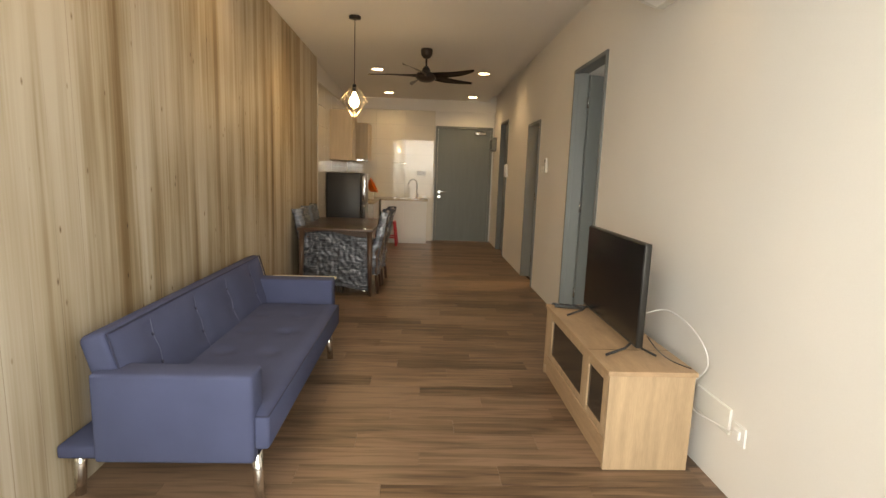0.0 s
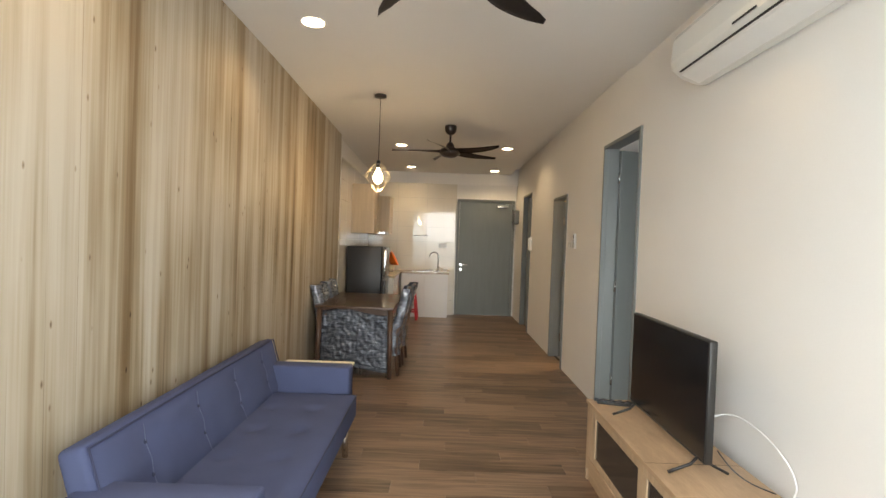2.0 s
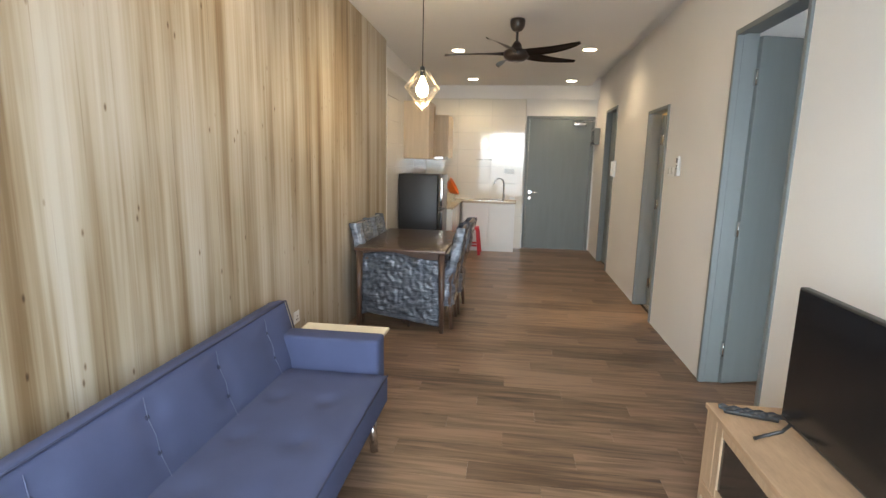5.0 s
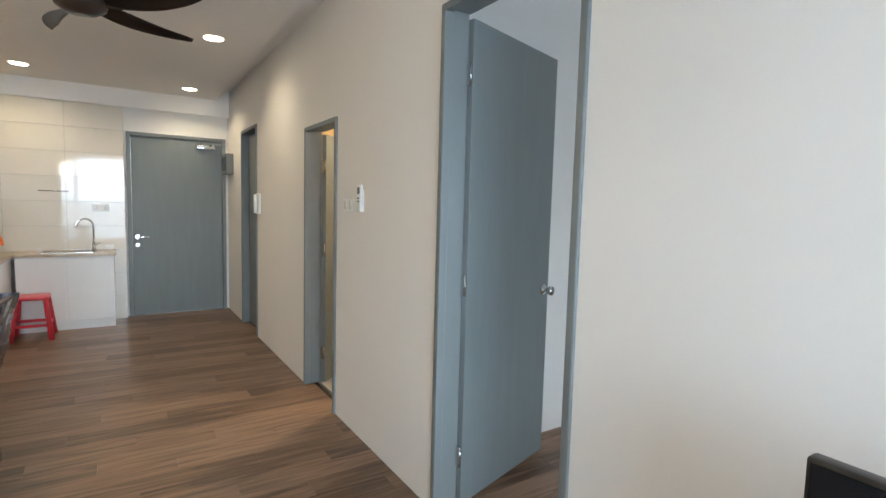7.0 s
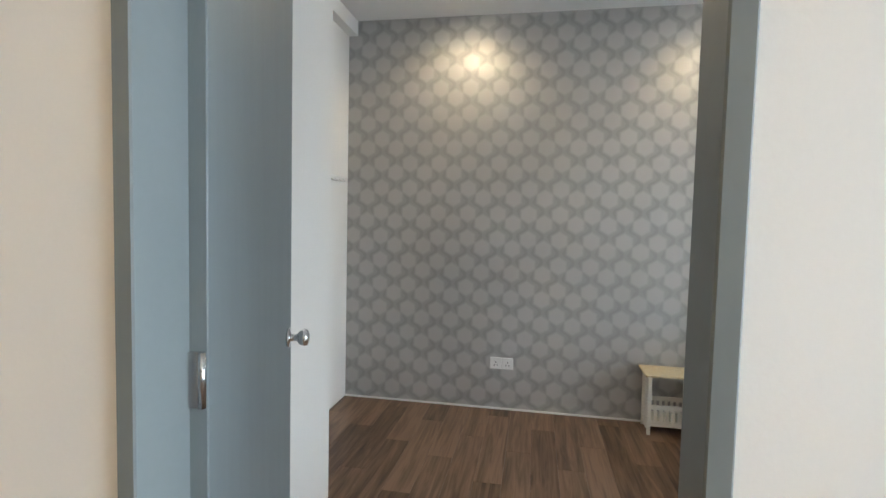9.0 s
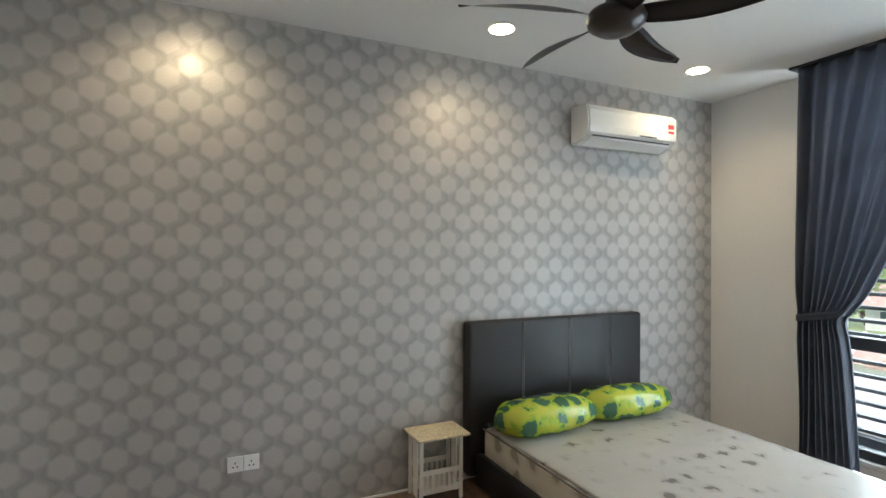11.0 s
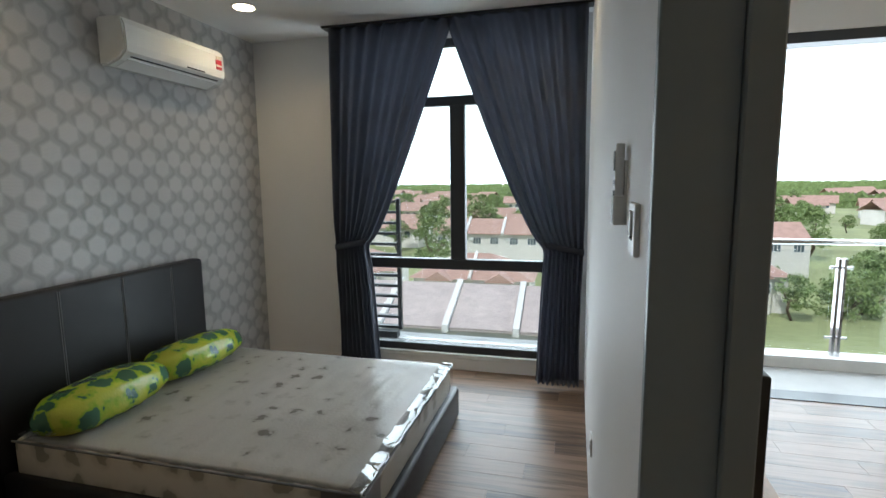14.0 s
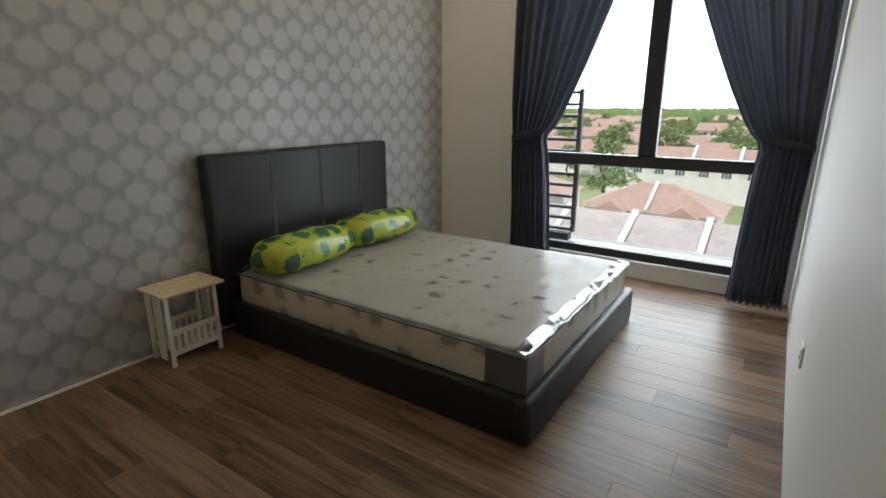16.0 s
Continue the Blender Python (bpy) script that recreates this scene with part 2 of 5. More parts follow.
PAINT = mat("white_wall_paint", (0.80, 0.785, 0.76), 0.62, var=0.03, scale=1.5, bump=0.05, fine=120)
CEIL = mat("ceiling_paint", (0.80, 0.79, 0.77), 0.7, var=0.02, scale=1.2)
PINE, HEX, LAM = pine_mat(), hex_mat(), plank_mat()
GREY = mat("blue_grey_door_paint", (0.185, 0.205, 0.21), 0.42, var=0.05, scale=3, bump=0.02)
GREYD = mat("grey_door_laminate", (0.18, 0.205, 0.212), 0.45, var=0.07, scale=3, stretch=(6, 6, 0.6))
DARK = mat("dark_gap", (0.02, 0.02, 0.02), 0.8)
STEEL = mat("brushed_steel", (0.62, 0.62, 0.62), 0.22, 1.0, var=0.05)
CHROME = mat("chrome", (0.8, 0.8, 0.8), 0.08, 1.0, var=0.03)
WHITE = mat("white_plastic", (0.80, 0.80, 0.79), 0.32, var=0.03)
ACW = mat("white_gloss_plastic", (0.80, 0.80, 0.77), 0.22, var=0.02, coat=0.3)
BLACK = mat("black_plastic", (0.018, 0.017, 0.016), 0.35, var=0.15)
SCREEN = mat("tv_screen", (0.012, 0.012, 0.013), 0.18, var=0.1)
FAN = mat("dark_walnut_fan", (0.030, 0.021, 0.017), 0.30, var=0.15, stretch=(4, 4, 4))
SOFA = mat("blue_grey_woven_fabric", (0.070, 0.084, 0.160), 0.9, var=0.12, scale=5, bump=0.35, fine=420, spec=0.2)
CREAM = mat("cream_board", (0.78, 0.72, 0.58), 0.5, var=0.05)
OAK = mat("pale_oak_laminate", (0.44, 0.30, 0.185), 0.5, var=0.22, scale=5, stretch=(3, 0.6, 6), fine=40)
OAKS = mat("pale_oak_upright", (0.46, 0.33, 0.21), 0.5, var=0.22, scale=5, stretch=(5, 5, 0.5), fine=40)
WALNUT = mat("dark_walnut_wood", (0.085, 0.048, 0.032), 0.3, var=0.2, scale=4, stretch=(6, 1, 1))
TANK = glass_mat("clear_glass", (0.97, 0.985, 0.98), 0.05)
# smoky glass, and the shade inside the TV stand's open shelf
DPANE = mat("smoky_glass_and_shade", (0.035, 0.03, 0.028), 0.08)
BULB = glow("warm_bulb", (1.0, 0.72, 0.36), 45)
DISC = glow("downlight_diffuser", (1.0, 0.80, 0.52), 22)
TILE = mat("glossy_cream_tile", (0.74, 0.70, 0.62), 0.07, var=0.03, scale=2, coat=0.5, random_tint=0.05)
GROUT = mat("grout", (0.55, 0.53, 0.48), 0.8)
KWHITE = mat("white_gloss_cabinet", (0.80, 0.79, 0.77), 0.15, var=0.02)
KWOOD = mat("ash_cabinet", (0.55, 0.43, 0.29), 0.4, var=0.12, scale=4, stretch=(6, 6, 0.5))
TOPW = mat("speckled_worktop", (0.50, 0.41, 0.29), 0.25, var=0.25, scale=40)
RED = mat("red_plastic", (0.55, 0.03, 0.045), 0.35, var=0.08)
ORANGE = mat("orange_plastic", (0.85, 0.19, 0.03), 0.35, var=0.06)
FRIDGE = mat("black_fridge_side", (0.014, 0.014, 0.016), 0.42, var=0.1)
FRIDGED = mat("grey_fridge_door", (0.20, 0.20, 0.21), 0.3, 0.6, var=0.06)
LEATHER = mat("black_leatherette", (0.011, 0.011, 0.013), 0.45, var=0.2, scale=9, bump=0.25, fine=300)
STITCH = mat("grey_stitching", (0.16, 0.16, 0.16), 0.7)
CURTAIN = mat("charcoal_curtain", (0.145, 0.155, 0.185), 0.85, var=0.15, scale=4, bump=0.15, fine=350, spec=0.2)
FRAME = mat("dark_window_frame", (0.03, 0.033, 0.036), 0.4, var=0.1)
PILLOW = patch_mat("leafy_pillow_wrap", (0.42, 0.46, 0.05), ((0.05, 0.13, 0.07), (0.24, 0.40, 0.03)), 8.0, 0.42, 0.14, bump=0.5)
MATT = patch_mat("printed_mattress", (0.74, 0.72, 0.68), ((0.33, 0.31, 0.28), (0.62, 0.60, 0.56)), 7.0, 0.24, 0.22, bump=0.25)
MATSIDE = patch_mat("mattress_side", (0.62, 0.57, 0.48), ((0.30, 0.27, 0.20), (0.52, 0.47, 0.38)), 5.5, 0.25, 0.35)
TABTOP = patch_mat("cut_flower_top", (0.70, 0.60, 0.38), ((0.82, 0.77, 0.62), (0.30, 0.19, 0.07)), 26, 0.34, 0.5)
SHELFW = mat("white_board_table", (0.78, 0.76, 0.70), 0.5, var=0.04)
STONE = mat("balcony_tile", (0.34, 0.33, 0.31), 0.5, var=0.12)
CONC = mat("white_parapet", (0.75, 0.75, 0.73), 0.7, var=0.08)
ROOF = mat("pale_roof_tile", (0.50, 0.43, 0.41), 0.75, var=0.22, scale=1.2, fine=8, random_tint=0.1)
ROOFR = mat("terracotta_roof", (0.45, 0.29, 0.235), 0.8, var=0.2, scale=0.8, fine=6)
FACADE = mat("white_render", (0.78, 0.75, 0.71), 0.8, var=0.08, scale=0.6)
WINB = mat("far_window_glass", (0.10, 0.13, 0.15), 0.15)
LEAF = mat("foliage", (0.20, 0.27, 0.10), 0.8, var=0.6, scale=0.5, fine=3)
BARK = mat("bark", (0.12, 0.085, 0.06), 0.9, var=0.3)
GRASS = mat("ground_green", (0.26, 0.29, 0.13), 0.95, var=0.4, scale=0.05, fine=1)
ASPH = mat("asphalt", (0.06, 0.06, 0.06), 0.9, var=0.2)
# strong light and dark streaks in the colour imitate highlights on the creases
BUBBLE = mat("clear_bubble_wrap", (0.17, 0.19, 0.23), 0.16, 0.35, var=0.9, scale=16, stretch=(0.6, 0.6, 2.8), bump=1.0, fine=70, coat=0.8)
PIPING = mat("navy_piping", (0.028, 0.034, 0.075), 0.8, var=0.08)
THREAD = mat("pale_blue_thread", (0.12, 0.14, 0.235), 0.8, var=0.08)
BATHT = mat("bathroom_tile", (0.62, 0.48, 0.26), 0.25, var=0.06)

# ---- mesh helpers ----


def bx(x0, x1, y0, y1, z0, z1, bevel=0.0, seg=2):
    bm = bmesh.new()
    bmesh.ops.create_cube(bm, size=1, matrix=Matrix.Translation(((x0 + x1) / 2, (y0 + y1) / 2, (z0 + z1) / 2)) @ Matrix.Diagonal((abs(x1 - x0), abs(y1 - y0), abs(z1 - z0), 1)))
    if bevel:
        bmesh.ops.bevel(bm, geom=bm.edges[:], offset=bevel, segments=seg, profile=0.5, affect="EDGES")
        for f in bm.faces:
            f.smooth = seg > 1
    return bm


def cyl(r0, r1, a, b, seg=20, smooth=True):
    """A round bar from a to b."""
    a, b = Vector(a), Vector(b)
    bm = bmesh.new()
    turn = (b - a).to_track_quat("Z", "Y").to_matrix().to_4x4()
    bmesh.ops.create_cone(bm, cap_ends=True, segments=seg, radius1=r0, radius2=r1, depth=(b - a).length, matrix=Matrix.Translation((a + b) / 2) @ turn)
    for f in bm.faces:
        f.smooth = smooth and len(f.verts) == 4
    return bm


def lathe(profile, seg=28):
    """Rings of (radius, z) spun about z."""
    bm = bmesh.new()
    rings = [[bm.verts.new((r * math.cos(2 * math.pi * i / seg), r * math.sin(2 * math.pi * i / seg), z)) for i in range(seg)] for r, z in profile]
    for a, b in zip(rings, rings[1:]):
        for i in range(seg):
            bm.faces.new((a[i], a[(i + 1) % seg], b[(i + 1) % seg], b[i])).smooth = True
    bm.faces.new(rings[0][::-1]), bm.faces.new(rings[-1])
    bmesh.ops.recalc_face_normals(bm, faces=bm.faces)
    return bm


def tube(points, r, seg=8):
    """A bent round cable through points."""
    bm = bmesh.new()
    pts = [Vector(p) for p in points]
    rings = []
    for i, p in enumerate(pts):
        d = (pts[min(i + 1, len(pts) - 1)] - pts[max(i - 1, 0)]).normalized()
        u = d.orthogonal().normalized() if i == 0 else (u - d * u.dot(d)).normalized()
        v = d.cross(u)
        rings.append([bm.verts.new(p + (u * math.cos(k * 2 * math.pi / seg) + v * math.sin(k * 2 * math.pi / seg)) * r) for k in range(seg)])
    for a, b in zip(rings, rings[1:]):
        for k in range(seg):
            bm.faces.new((a[k], a[(k + 1) % seg], b[(k + 1) % seg], b[k])).smooth = True
    bm.faces.new(rings[0][::-1]), bm.faces.new(rings[-1])
    return bm


def bezier(a, b, c, d, n=16):
    a, b, c, d = map(Vector, (a, b, c, d))
    return [a * (1 - t) ** 3 + b * 3 * t * (1 - t) ** 2 + c * 3 * t * t * (1 - t) + d * t ** 3 for t in (i / n for i in range(n + 1))]


def join(*bms):
    out = bmesh.new()
    for b in bms:
        me = bpy.data.meshes.new("joined")
        b.to_mesh(me), b.free()
        out.from_mesh(me)
        bpy.data.meshes.remove(me)
    return out


def grid(fn, nu, nv, thick=0.0):
    """A sheet fn(u, v), u and v from 0 to 1."""
    bm = bmesh.new()
    vs = [[bm.verts.new(fn(i / nu, j / nv)) for j in range(nv + 1)] for i in range(nu + 1)]
    for i in range(nu):
        for j in range(nv):
            bm.faces.new((vs[i][j], vs[i + 1][j], vs[i + 1][j + 1], vs[i][j + 1])).smooth = True
    if thick:
        bmesh.ops.solidify(bm, geom=bm.faces[:], thickness=thick)
    return bm


def mesh_of(name, bm, material):
    me = bpy.data.meshes.new(name)
    bm.to_mesh(me), bm.free()
    me.materials.append(material)
    return me


def part(name, bm, material, parent, label=""):
    ob = new(name, mesh_of(name, bm, material))
    ob.parent = parent
    return tagged(ob, label)


def thing(name, label, category, x=0, y=0, z=0, rz=0, group="", kind=""):
    ob = new(name)
    ob.empty_display_size = 0.1
    ob.matrix_world = pose(x, y, z, 0, 0, rz)
    return tagged(ob, label, category, group, kind)


def setting(name, bm, material, label=""):
    return tagged(new(name, mesh_of(name, bm, material)), label, kind="structure")


# ---- the shell ----
XL, XE, XB, XH = -1.56, 1.30, 1.42, 4.36
YS, YN, YB, ZC = 0.30, 10.03, 5.43, 2.89
D1, D2, D3 = (3.745, 4.607, 2.385), (5.917, 6.615, 2.07), (8.29, 9.09, 2.31)
H = 3.1
sub = setting("floor_slab", join(bx(XL - 0.3, XH + 0.2, 0.2, 10.2, -0.25, -0.02)), DARK, "concrete slab under the laminate boards")
setting("ceiling", join(bx(XL - 0.3, XE + 0.07, YS - 0.1, 4.0, ZC, H + 0.2), bx(XE + 0.07, XH + 0.2, 0.1, 5.6, ZC, H + 0.2),
        grid(lambda u, v: (XL - 0.3 + u * 3.0, 4.0 + v * 6.2, ZC - 0.105 * v), 1, 8), bx(XL - 0.3, XE + 0.2, 4.0, 10.2, ZC + 0.02, H + 0.2),
        bx(XE + 0.07, XH + 0.2, 5.6, 10.2, ZC, H + 0.2)), CEIL, "plain white painted ceiling")
setting("wall_west", bx(XL, XL - 0.05, YS - 0.4, 6.8, 0, H), PINE, "feature wall papered with knotty pale pine boards")
setting("wall_west_back", bx(XL - 0.06, XL - 0.3, YS - 0.4, 10.2, 0, H), PAINT, "white wall behind the pine and kitchen")
setting("trim_pine_edge", bx(XL + 0.003, XL - 0.055, 6.803, 6.825, 0, H), WHITE, "white edge strip ending the pine wall")
segs = []
ys = [YS - 0.1, D1[0], D1[1], D2[0], D2[1], D3[0], D3[1], 10.2]
for a, b in zip(ys[::2], ys[1::2]):
    segs.append(bx(XE, XB, a, b, 0, H))
for a, b, z in (D1, D2, D3):
    segs.append(bx(XE, XB, a, b, z, H))
setting("wall_east", join(*segs), PAINT, "white painted partition wall with three doorways")
FDX = (0.13, 1.27, 2.305)
setting("wall_north", join(bx(XL - 0.06, FDX[0], YN, YN + 0.15, 0, H), bx(FDX[0], FDX[1], YN, YN + 0.15, FDX[2], H), bx(FDX[1], XE, YN, YN + 0.15, 0, H)), PAINT, "white end wall around the front door")
setting("soffit", join(bx(XL - 0.05, XE, 9.90, YN, 2.60, H), bx(XL - 0.05, XE, 9.885, 9.90, 2.575, 2.60)), PAINT, "shallow white soffit above the front door")
# bedroom
setting("wall_bed_east", bx(XH, XH + 0.15, 0.1, 5.6, 0, H), HEX, "silver-grey wallpaper with pearly hexagon pattern")
setting("wall_bed_north", join(bx(XB, 2.955, 4.97, 5.46, 0, H), bx(3.78, XH, YB, YB + 0.12, 0, H), bx(2.955, 3.78, YB, YB + 0.12, 2.1, H), bx(2.955, 3.78, YB + 0.12, YB + 0.16, 0, 2.1), bx(2.955, XH, YB - 0.07, YB, 2.78, H)), PAINT, "white bedroom wall stepping back to a corner")
setting("wall_south", join(bx(3.40, XH, 0.12, 0.325, 0, H), bx(1.30, 1.56, 0.12, 0.325, 0, H), bx(1.56, 3.40, 0.12, 0.325, 0, 0.14), bx(1.56, 3.40, 0.12, 0.325, 2.80, H)), PAINT, "white wall around the bedroom window")
setting("baseboard", join(bx(XH - 0.012, XH - 0.001, 0.325, YB, 0, 0.012)), WHITE, "thin white bead along the papered wall")
# living room south side: tall sliding doors to the balcony
setting("wall_south_living", join(bx(1.06, XE, 0.15, 0.38, 0, H), bx(XL - 0.06, -1.38, 0.15, 0.38, 0, H), bx(-1.38, 1.06, 0.15, 0.38, 2.62, H)), PAINT, "white wall around the balcony doors")
# bathroom behind the middle door, store behind the far one
setting("wall_bathroom", join(bx(2.9, 3.0, 5.46, 7.4, 0, H), bx(XB, 2.9, 7.4, 7.5, 0, H), bx(XB, 2.9, 5.46, 5.5, 0, H)), BATHT, "cream tiled bathroom walls")
setting("floor_bathroom", bx(XB, 2.9, 5.5, 7.4, -0.02, 0.002), STONE, "grey tiled bathroom floor")
setting("wall_store", join(bx(2.9, 3.0, 7.5, 10.2, 0, H), bx(XB, 3.0, 10.1, 10.2, 0, H)), PAINT, "plain white wall closing the rear room")
setting("floor_store", bx(XB, 2.9, 7.5, 10.1, -0.02, 0.0), STONE, "plain floor of the rear room")


def door_frame(name, y0, y1, z, label):
    f = thing(name, label, "door frame", XE, (y0 + y1) / 2, 0, kind="structure")
    w, x0, x1 = 0.034, -0.014, XB - XE + 0.004
    h = (y1 - y0) / 2
    part("jamb", join(bx(x0, 0.028, -h, -h + w, 0, z, 0.003, 1), bx(0.028, x1, -h, -h + w - 0.010, 0, z, 0.002, 1)), GREY, f)
    part("jamb", join(bx(x0, 0.028, h - w, h, 0, z, 0.003, 1), bx(0.028, x1, h - w + 0.010, h, 0, z, 0.002, 1)), GREY, f)
    part("head", join(bx(x0, 0.028, -h + w, h - w, z - w, z, 0.003, 1), bx(0.028, x1, -h + w, h - w, z - w + 0.010, z, 0.002, 1)), GREY, f)
    return f


def knob(parent, x, y, z, side=1):
    k = lathe([(0.030, 0), (0.032, 0.006), (0.012, 0.010), (0.011, 0.030), (0.024, 0.040), (0.029, 0.052), (0.025, 0.064), (0.012, 0.069)], 20)
    bmesh.ops.transform(k, matrix=Matrix.Translation((x, y, z)) @ Matrix.Rotation(radians(90 * side), 4, "X"), verts=k.verts)
    return part("knob", k, CHROME, parent, "round polished chrome knob")


def leaf_door(name, label, x, y, rz, width, height):
    """A flush leaf hinged at its origin, running along +x."""
    d = thing(name, label, "door", x, y, 0.008, rz, kind="structure")
    part("leaf", bx(0, width, -0.02, 0.02, 0, height, 0.002, 1), GREYD, d)
    knob(d, width - 0.06, -0.02, 1.0, 1), knob(d, width - 0.06, 0.02, 1.0, -1)
    for z in (0.25, 1.1, height - 0.25):
        part("hinge", join(cyl(0.007, 0.007, (-0.008, -0.012, z - 0.05), (-0.008, -0.012, z + 0.05), 10), bx(-0.008, 0.0, -0.014, 0.016, z - 0.05, z + 0.05)), STEEL, d)
    return d


door_frame("door_frame_1", *D1, "blue-grey painted metal frame of the bedroom doorway")
door_frame("door_frame_2", *D2, "blue-grey metal frame of the bathroom doorway")
door_frame("door_frame_3", *D3, "blue-grey metal frame of the rear doorway")
leaf_door("door_1", "blue-grey flush bedroom door standing wide open", XB + 0.008, 4.574, 17.0, 0.80, 2.335)
leaf_door("door_2", "blue-grey bathroom door open inwards", XB + 0.012, 6.56, 42, 0.62, 2.02)
leaf_door("door_3", "blue-grey flush door, closed in its frame", XB - 0.03, 9.045, -90, 0.72, 2.26)
lock = thing("strike_plate", "steel strike plate on the door frame", "hardware", XE + 0.078, 3.7695, 0.948)
part("plate", join(bx(-0.022, 0.022, 0, 0.003, -0.042, 0.042), bx(0.021, 0.044, 0, 0.003, -0.022, 0.022)), STEEL, lock)
part("slot", bx(-0.012, 0.012, 0.0031, 0.0045, -0.02, 0.02), DARK, lock)

fd = thing("front_door", "wide blue-grey front door, closed", "door", FDX[0], YN - 0.01, 0, kind="structure")
W = FDX[1] - FDX[0]
for a, b in ((0, 0.045), (W - 0.045, W)):
    part("jamb", bx(a, b, -0.015, 0.13, 0, FDX[2], 0.003, 1), GREY, fd)
part("head", bx(0.045, W - 0.045, -0.015, 0.13, FDX[2] - 0.045, FDX[2], 0.003, 1), GREY, fd)
part("leaf", bx(0.049, W - 0.049, 0.01, 0.055, 0.006, FDX[2] - 0.05, 0.002, 1), GREYD, fd)
part("handle", join(cyl(0.026, 0.026, (0.10, 0.01, 1.0), (0.10, -0.005, 1.0)), cyl(0.008, 0.008, (0.10, -0.005, 1.0), (0.10, -0.05, 1.0), 10), bx(0.09, 0.225, -0.058, -0.042, 0.992, 1.010, 0.005)), CHROME, fd, "chrome lever handle")
part("cylinder", cyl(0.026, 0.026, (0.10, 0.01, 0.90), (0.10, -0.006, 0.90)), CHROME, fd, "chrome lock cylinder")
part("closer", join(bx(W - 0.36, W - 0.14, -0.05, 0.012, 2.15, 2.205, 0.008), bx(W - 0.20, W - 0.17, -0.12, -0.02, 2.205, 2.212), bx(W - 0.2, W - 0.02, -0.13, -0.11, 2.213, 2.22)), STEEL, fd, "silver overhead door closer")

# ---- bedroom window ----
win = thing("window_1", "tall dark-framed bedroom window", "window", 0, 0.26, 0, kind="structure")


def bar(x0, x1, z0, z1, y0=-0.035, y1=0.035):
    return part("window_frame", bx(x0, x1, y0, y1, z0, z1, 0.006, 1), FRAME, win)


bar(1.56, 3.40, 0.14, 0.205), bar(1.56, 3.40, 2.74, 2.80), bar(1.56, 1.62, 0.205, 2.74), bar(3.34, 3.40, 0.205, 2.74)
bar(1.62, 3.34, 0.885, 0.975, -0.04, 0.04), bar(1.62, 3.34, 2.265, 2.345), bar(2.42, 2.55, 0.975, 2.265)
for x0, x1, z0, z1 in ((1.62, 3.34, 0.205, 0.885), (1.62, 2.42, 0.975, 2.265), (2.55, 3.34, 0.975, 2.265), (1.62, 3.34, 2.345, 2.74)):
    p = part("pane", bx(x0, x1, -0.004, 0.004, z0, z1), TANK, win, "clear window pane")
    p.visible_shadow = False
part("window_sill", bx(1.56, 3.40, 0.04, 0.075, 0.10, 0.142, 0.004, 1), CONC, win, "pale grey sill")
part("outer_ledge", bx(1.3, 3.7, -0.36, -0.142, 0.06, 0.18, 0.01, 1), CONC, win, "white outside ledge")
gr = thing("window_grille", "dark metal louvre screen beside the window", "grille", 3.27, 0.02, 0.24)
part("stile", bx(-0.17, -0.135, -0.02, 0.02, 0, 1.25), FRAME, gr)
part("stile", bx(0.24, 0.275, -0.02, 0.02, 0, 1.25), FRAME, gr)
for i in range(13):
    part("slat", bx(-0.135, 0.24, -0.025, 0.025, 0.01 + i * 0.1, 0.035 + i * 0.1), FRAME, gr)
part("bracket", bx(-0.15, 0.26, 0.02, 0.1, -0.065, 0.0), FRAME, gr)


def curtain(name, outer, inner_top, inner_tie, inner_low, label):
    c = thing(name, label, "curtain", 0, 0.56, 0)
    sgn = 1 if inner_top > outer else -1

    def edge(z):
        if z > 1.12:
            k = (z - 1.12) / (ZC - 1.12)
            return inner_tie + (inner_top - inner_tie) * (0.62 * k ** 0.62 + 0.38 * k ** 1.2)
        k = (1.12 - z) / 1.1
        return inner_tie + (inner_low - inner_tie) * k ** 0.7

    def fold(u, v):
        z = ZC - 0.01 - v * (ZC - 0.05)
        e = edge(z)
        x = outer + (e - outer) * u
        squeeze = 1 / (0.35 + abs(e - outer))
        amp = 0.018 + 0.012 * min(squeeze, 2.2)
        y = amp * math.sin(u * 2 * math.pi * 9 + 0.7 * math.sin(v * 5)) + 0.012 * math.sin(u * 41 + v * 3) - 0.05 * math.exp(-((z - 1.12) / 0.12) ** 2) * (0.5 - u)
        x += sgn * 0.012 * math.sin(v * 9 + u * 7) * (1 - u) * v
        return (x, y, z)
    part("drape", grid(fold, 130, 60, 0.004), CURTAIN, c)
    lo, hi = min(outer, inner_tie) - 0.01, max(outer, inner_tie) + 0.012
    part("tieback", grid(lambda u, v: ((lo + hi) / 2 + (hi - lo) / 2 * math.cos(2 * math.pi * u), 0.062 * math.sin(2 * math.pi * u), 1.10 + 0.05 * v + 0.03 * sgn * math.cos(2 * math.pi * u)), 32, 2, 0.004), CURTAIN, c, "matching fabric tieback")
    part("hem", grid(lambda u, v: (fold(u, 1)[0], fold(u, 1)[1] + 0.006, 0.04 + 0.05 * v), 90, 1, 0.003), CURTAIN, c)
    return c


curtain("curtain", 3.49, 2.44, 3.20, 3.12, "charcoal floor-length curtain tied back, window-corner side")
curtain("curtain", 1.455, 2.52, 1.74, 1.80, "charcoal floor-length curtain tied back beside the partition")
track = thing("curtain_track", "thin dark curtain track under the ceiling", "curtain rail", 2.47, 0.56, ZC - 0.018)
part("rail", bx(-1.06, 1.06, -0.06, 0.05, 0, 0.016), FRAME, track)

# ---- lamps that hang in the place ----


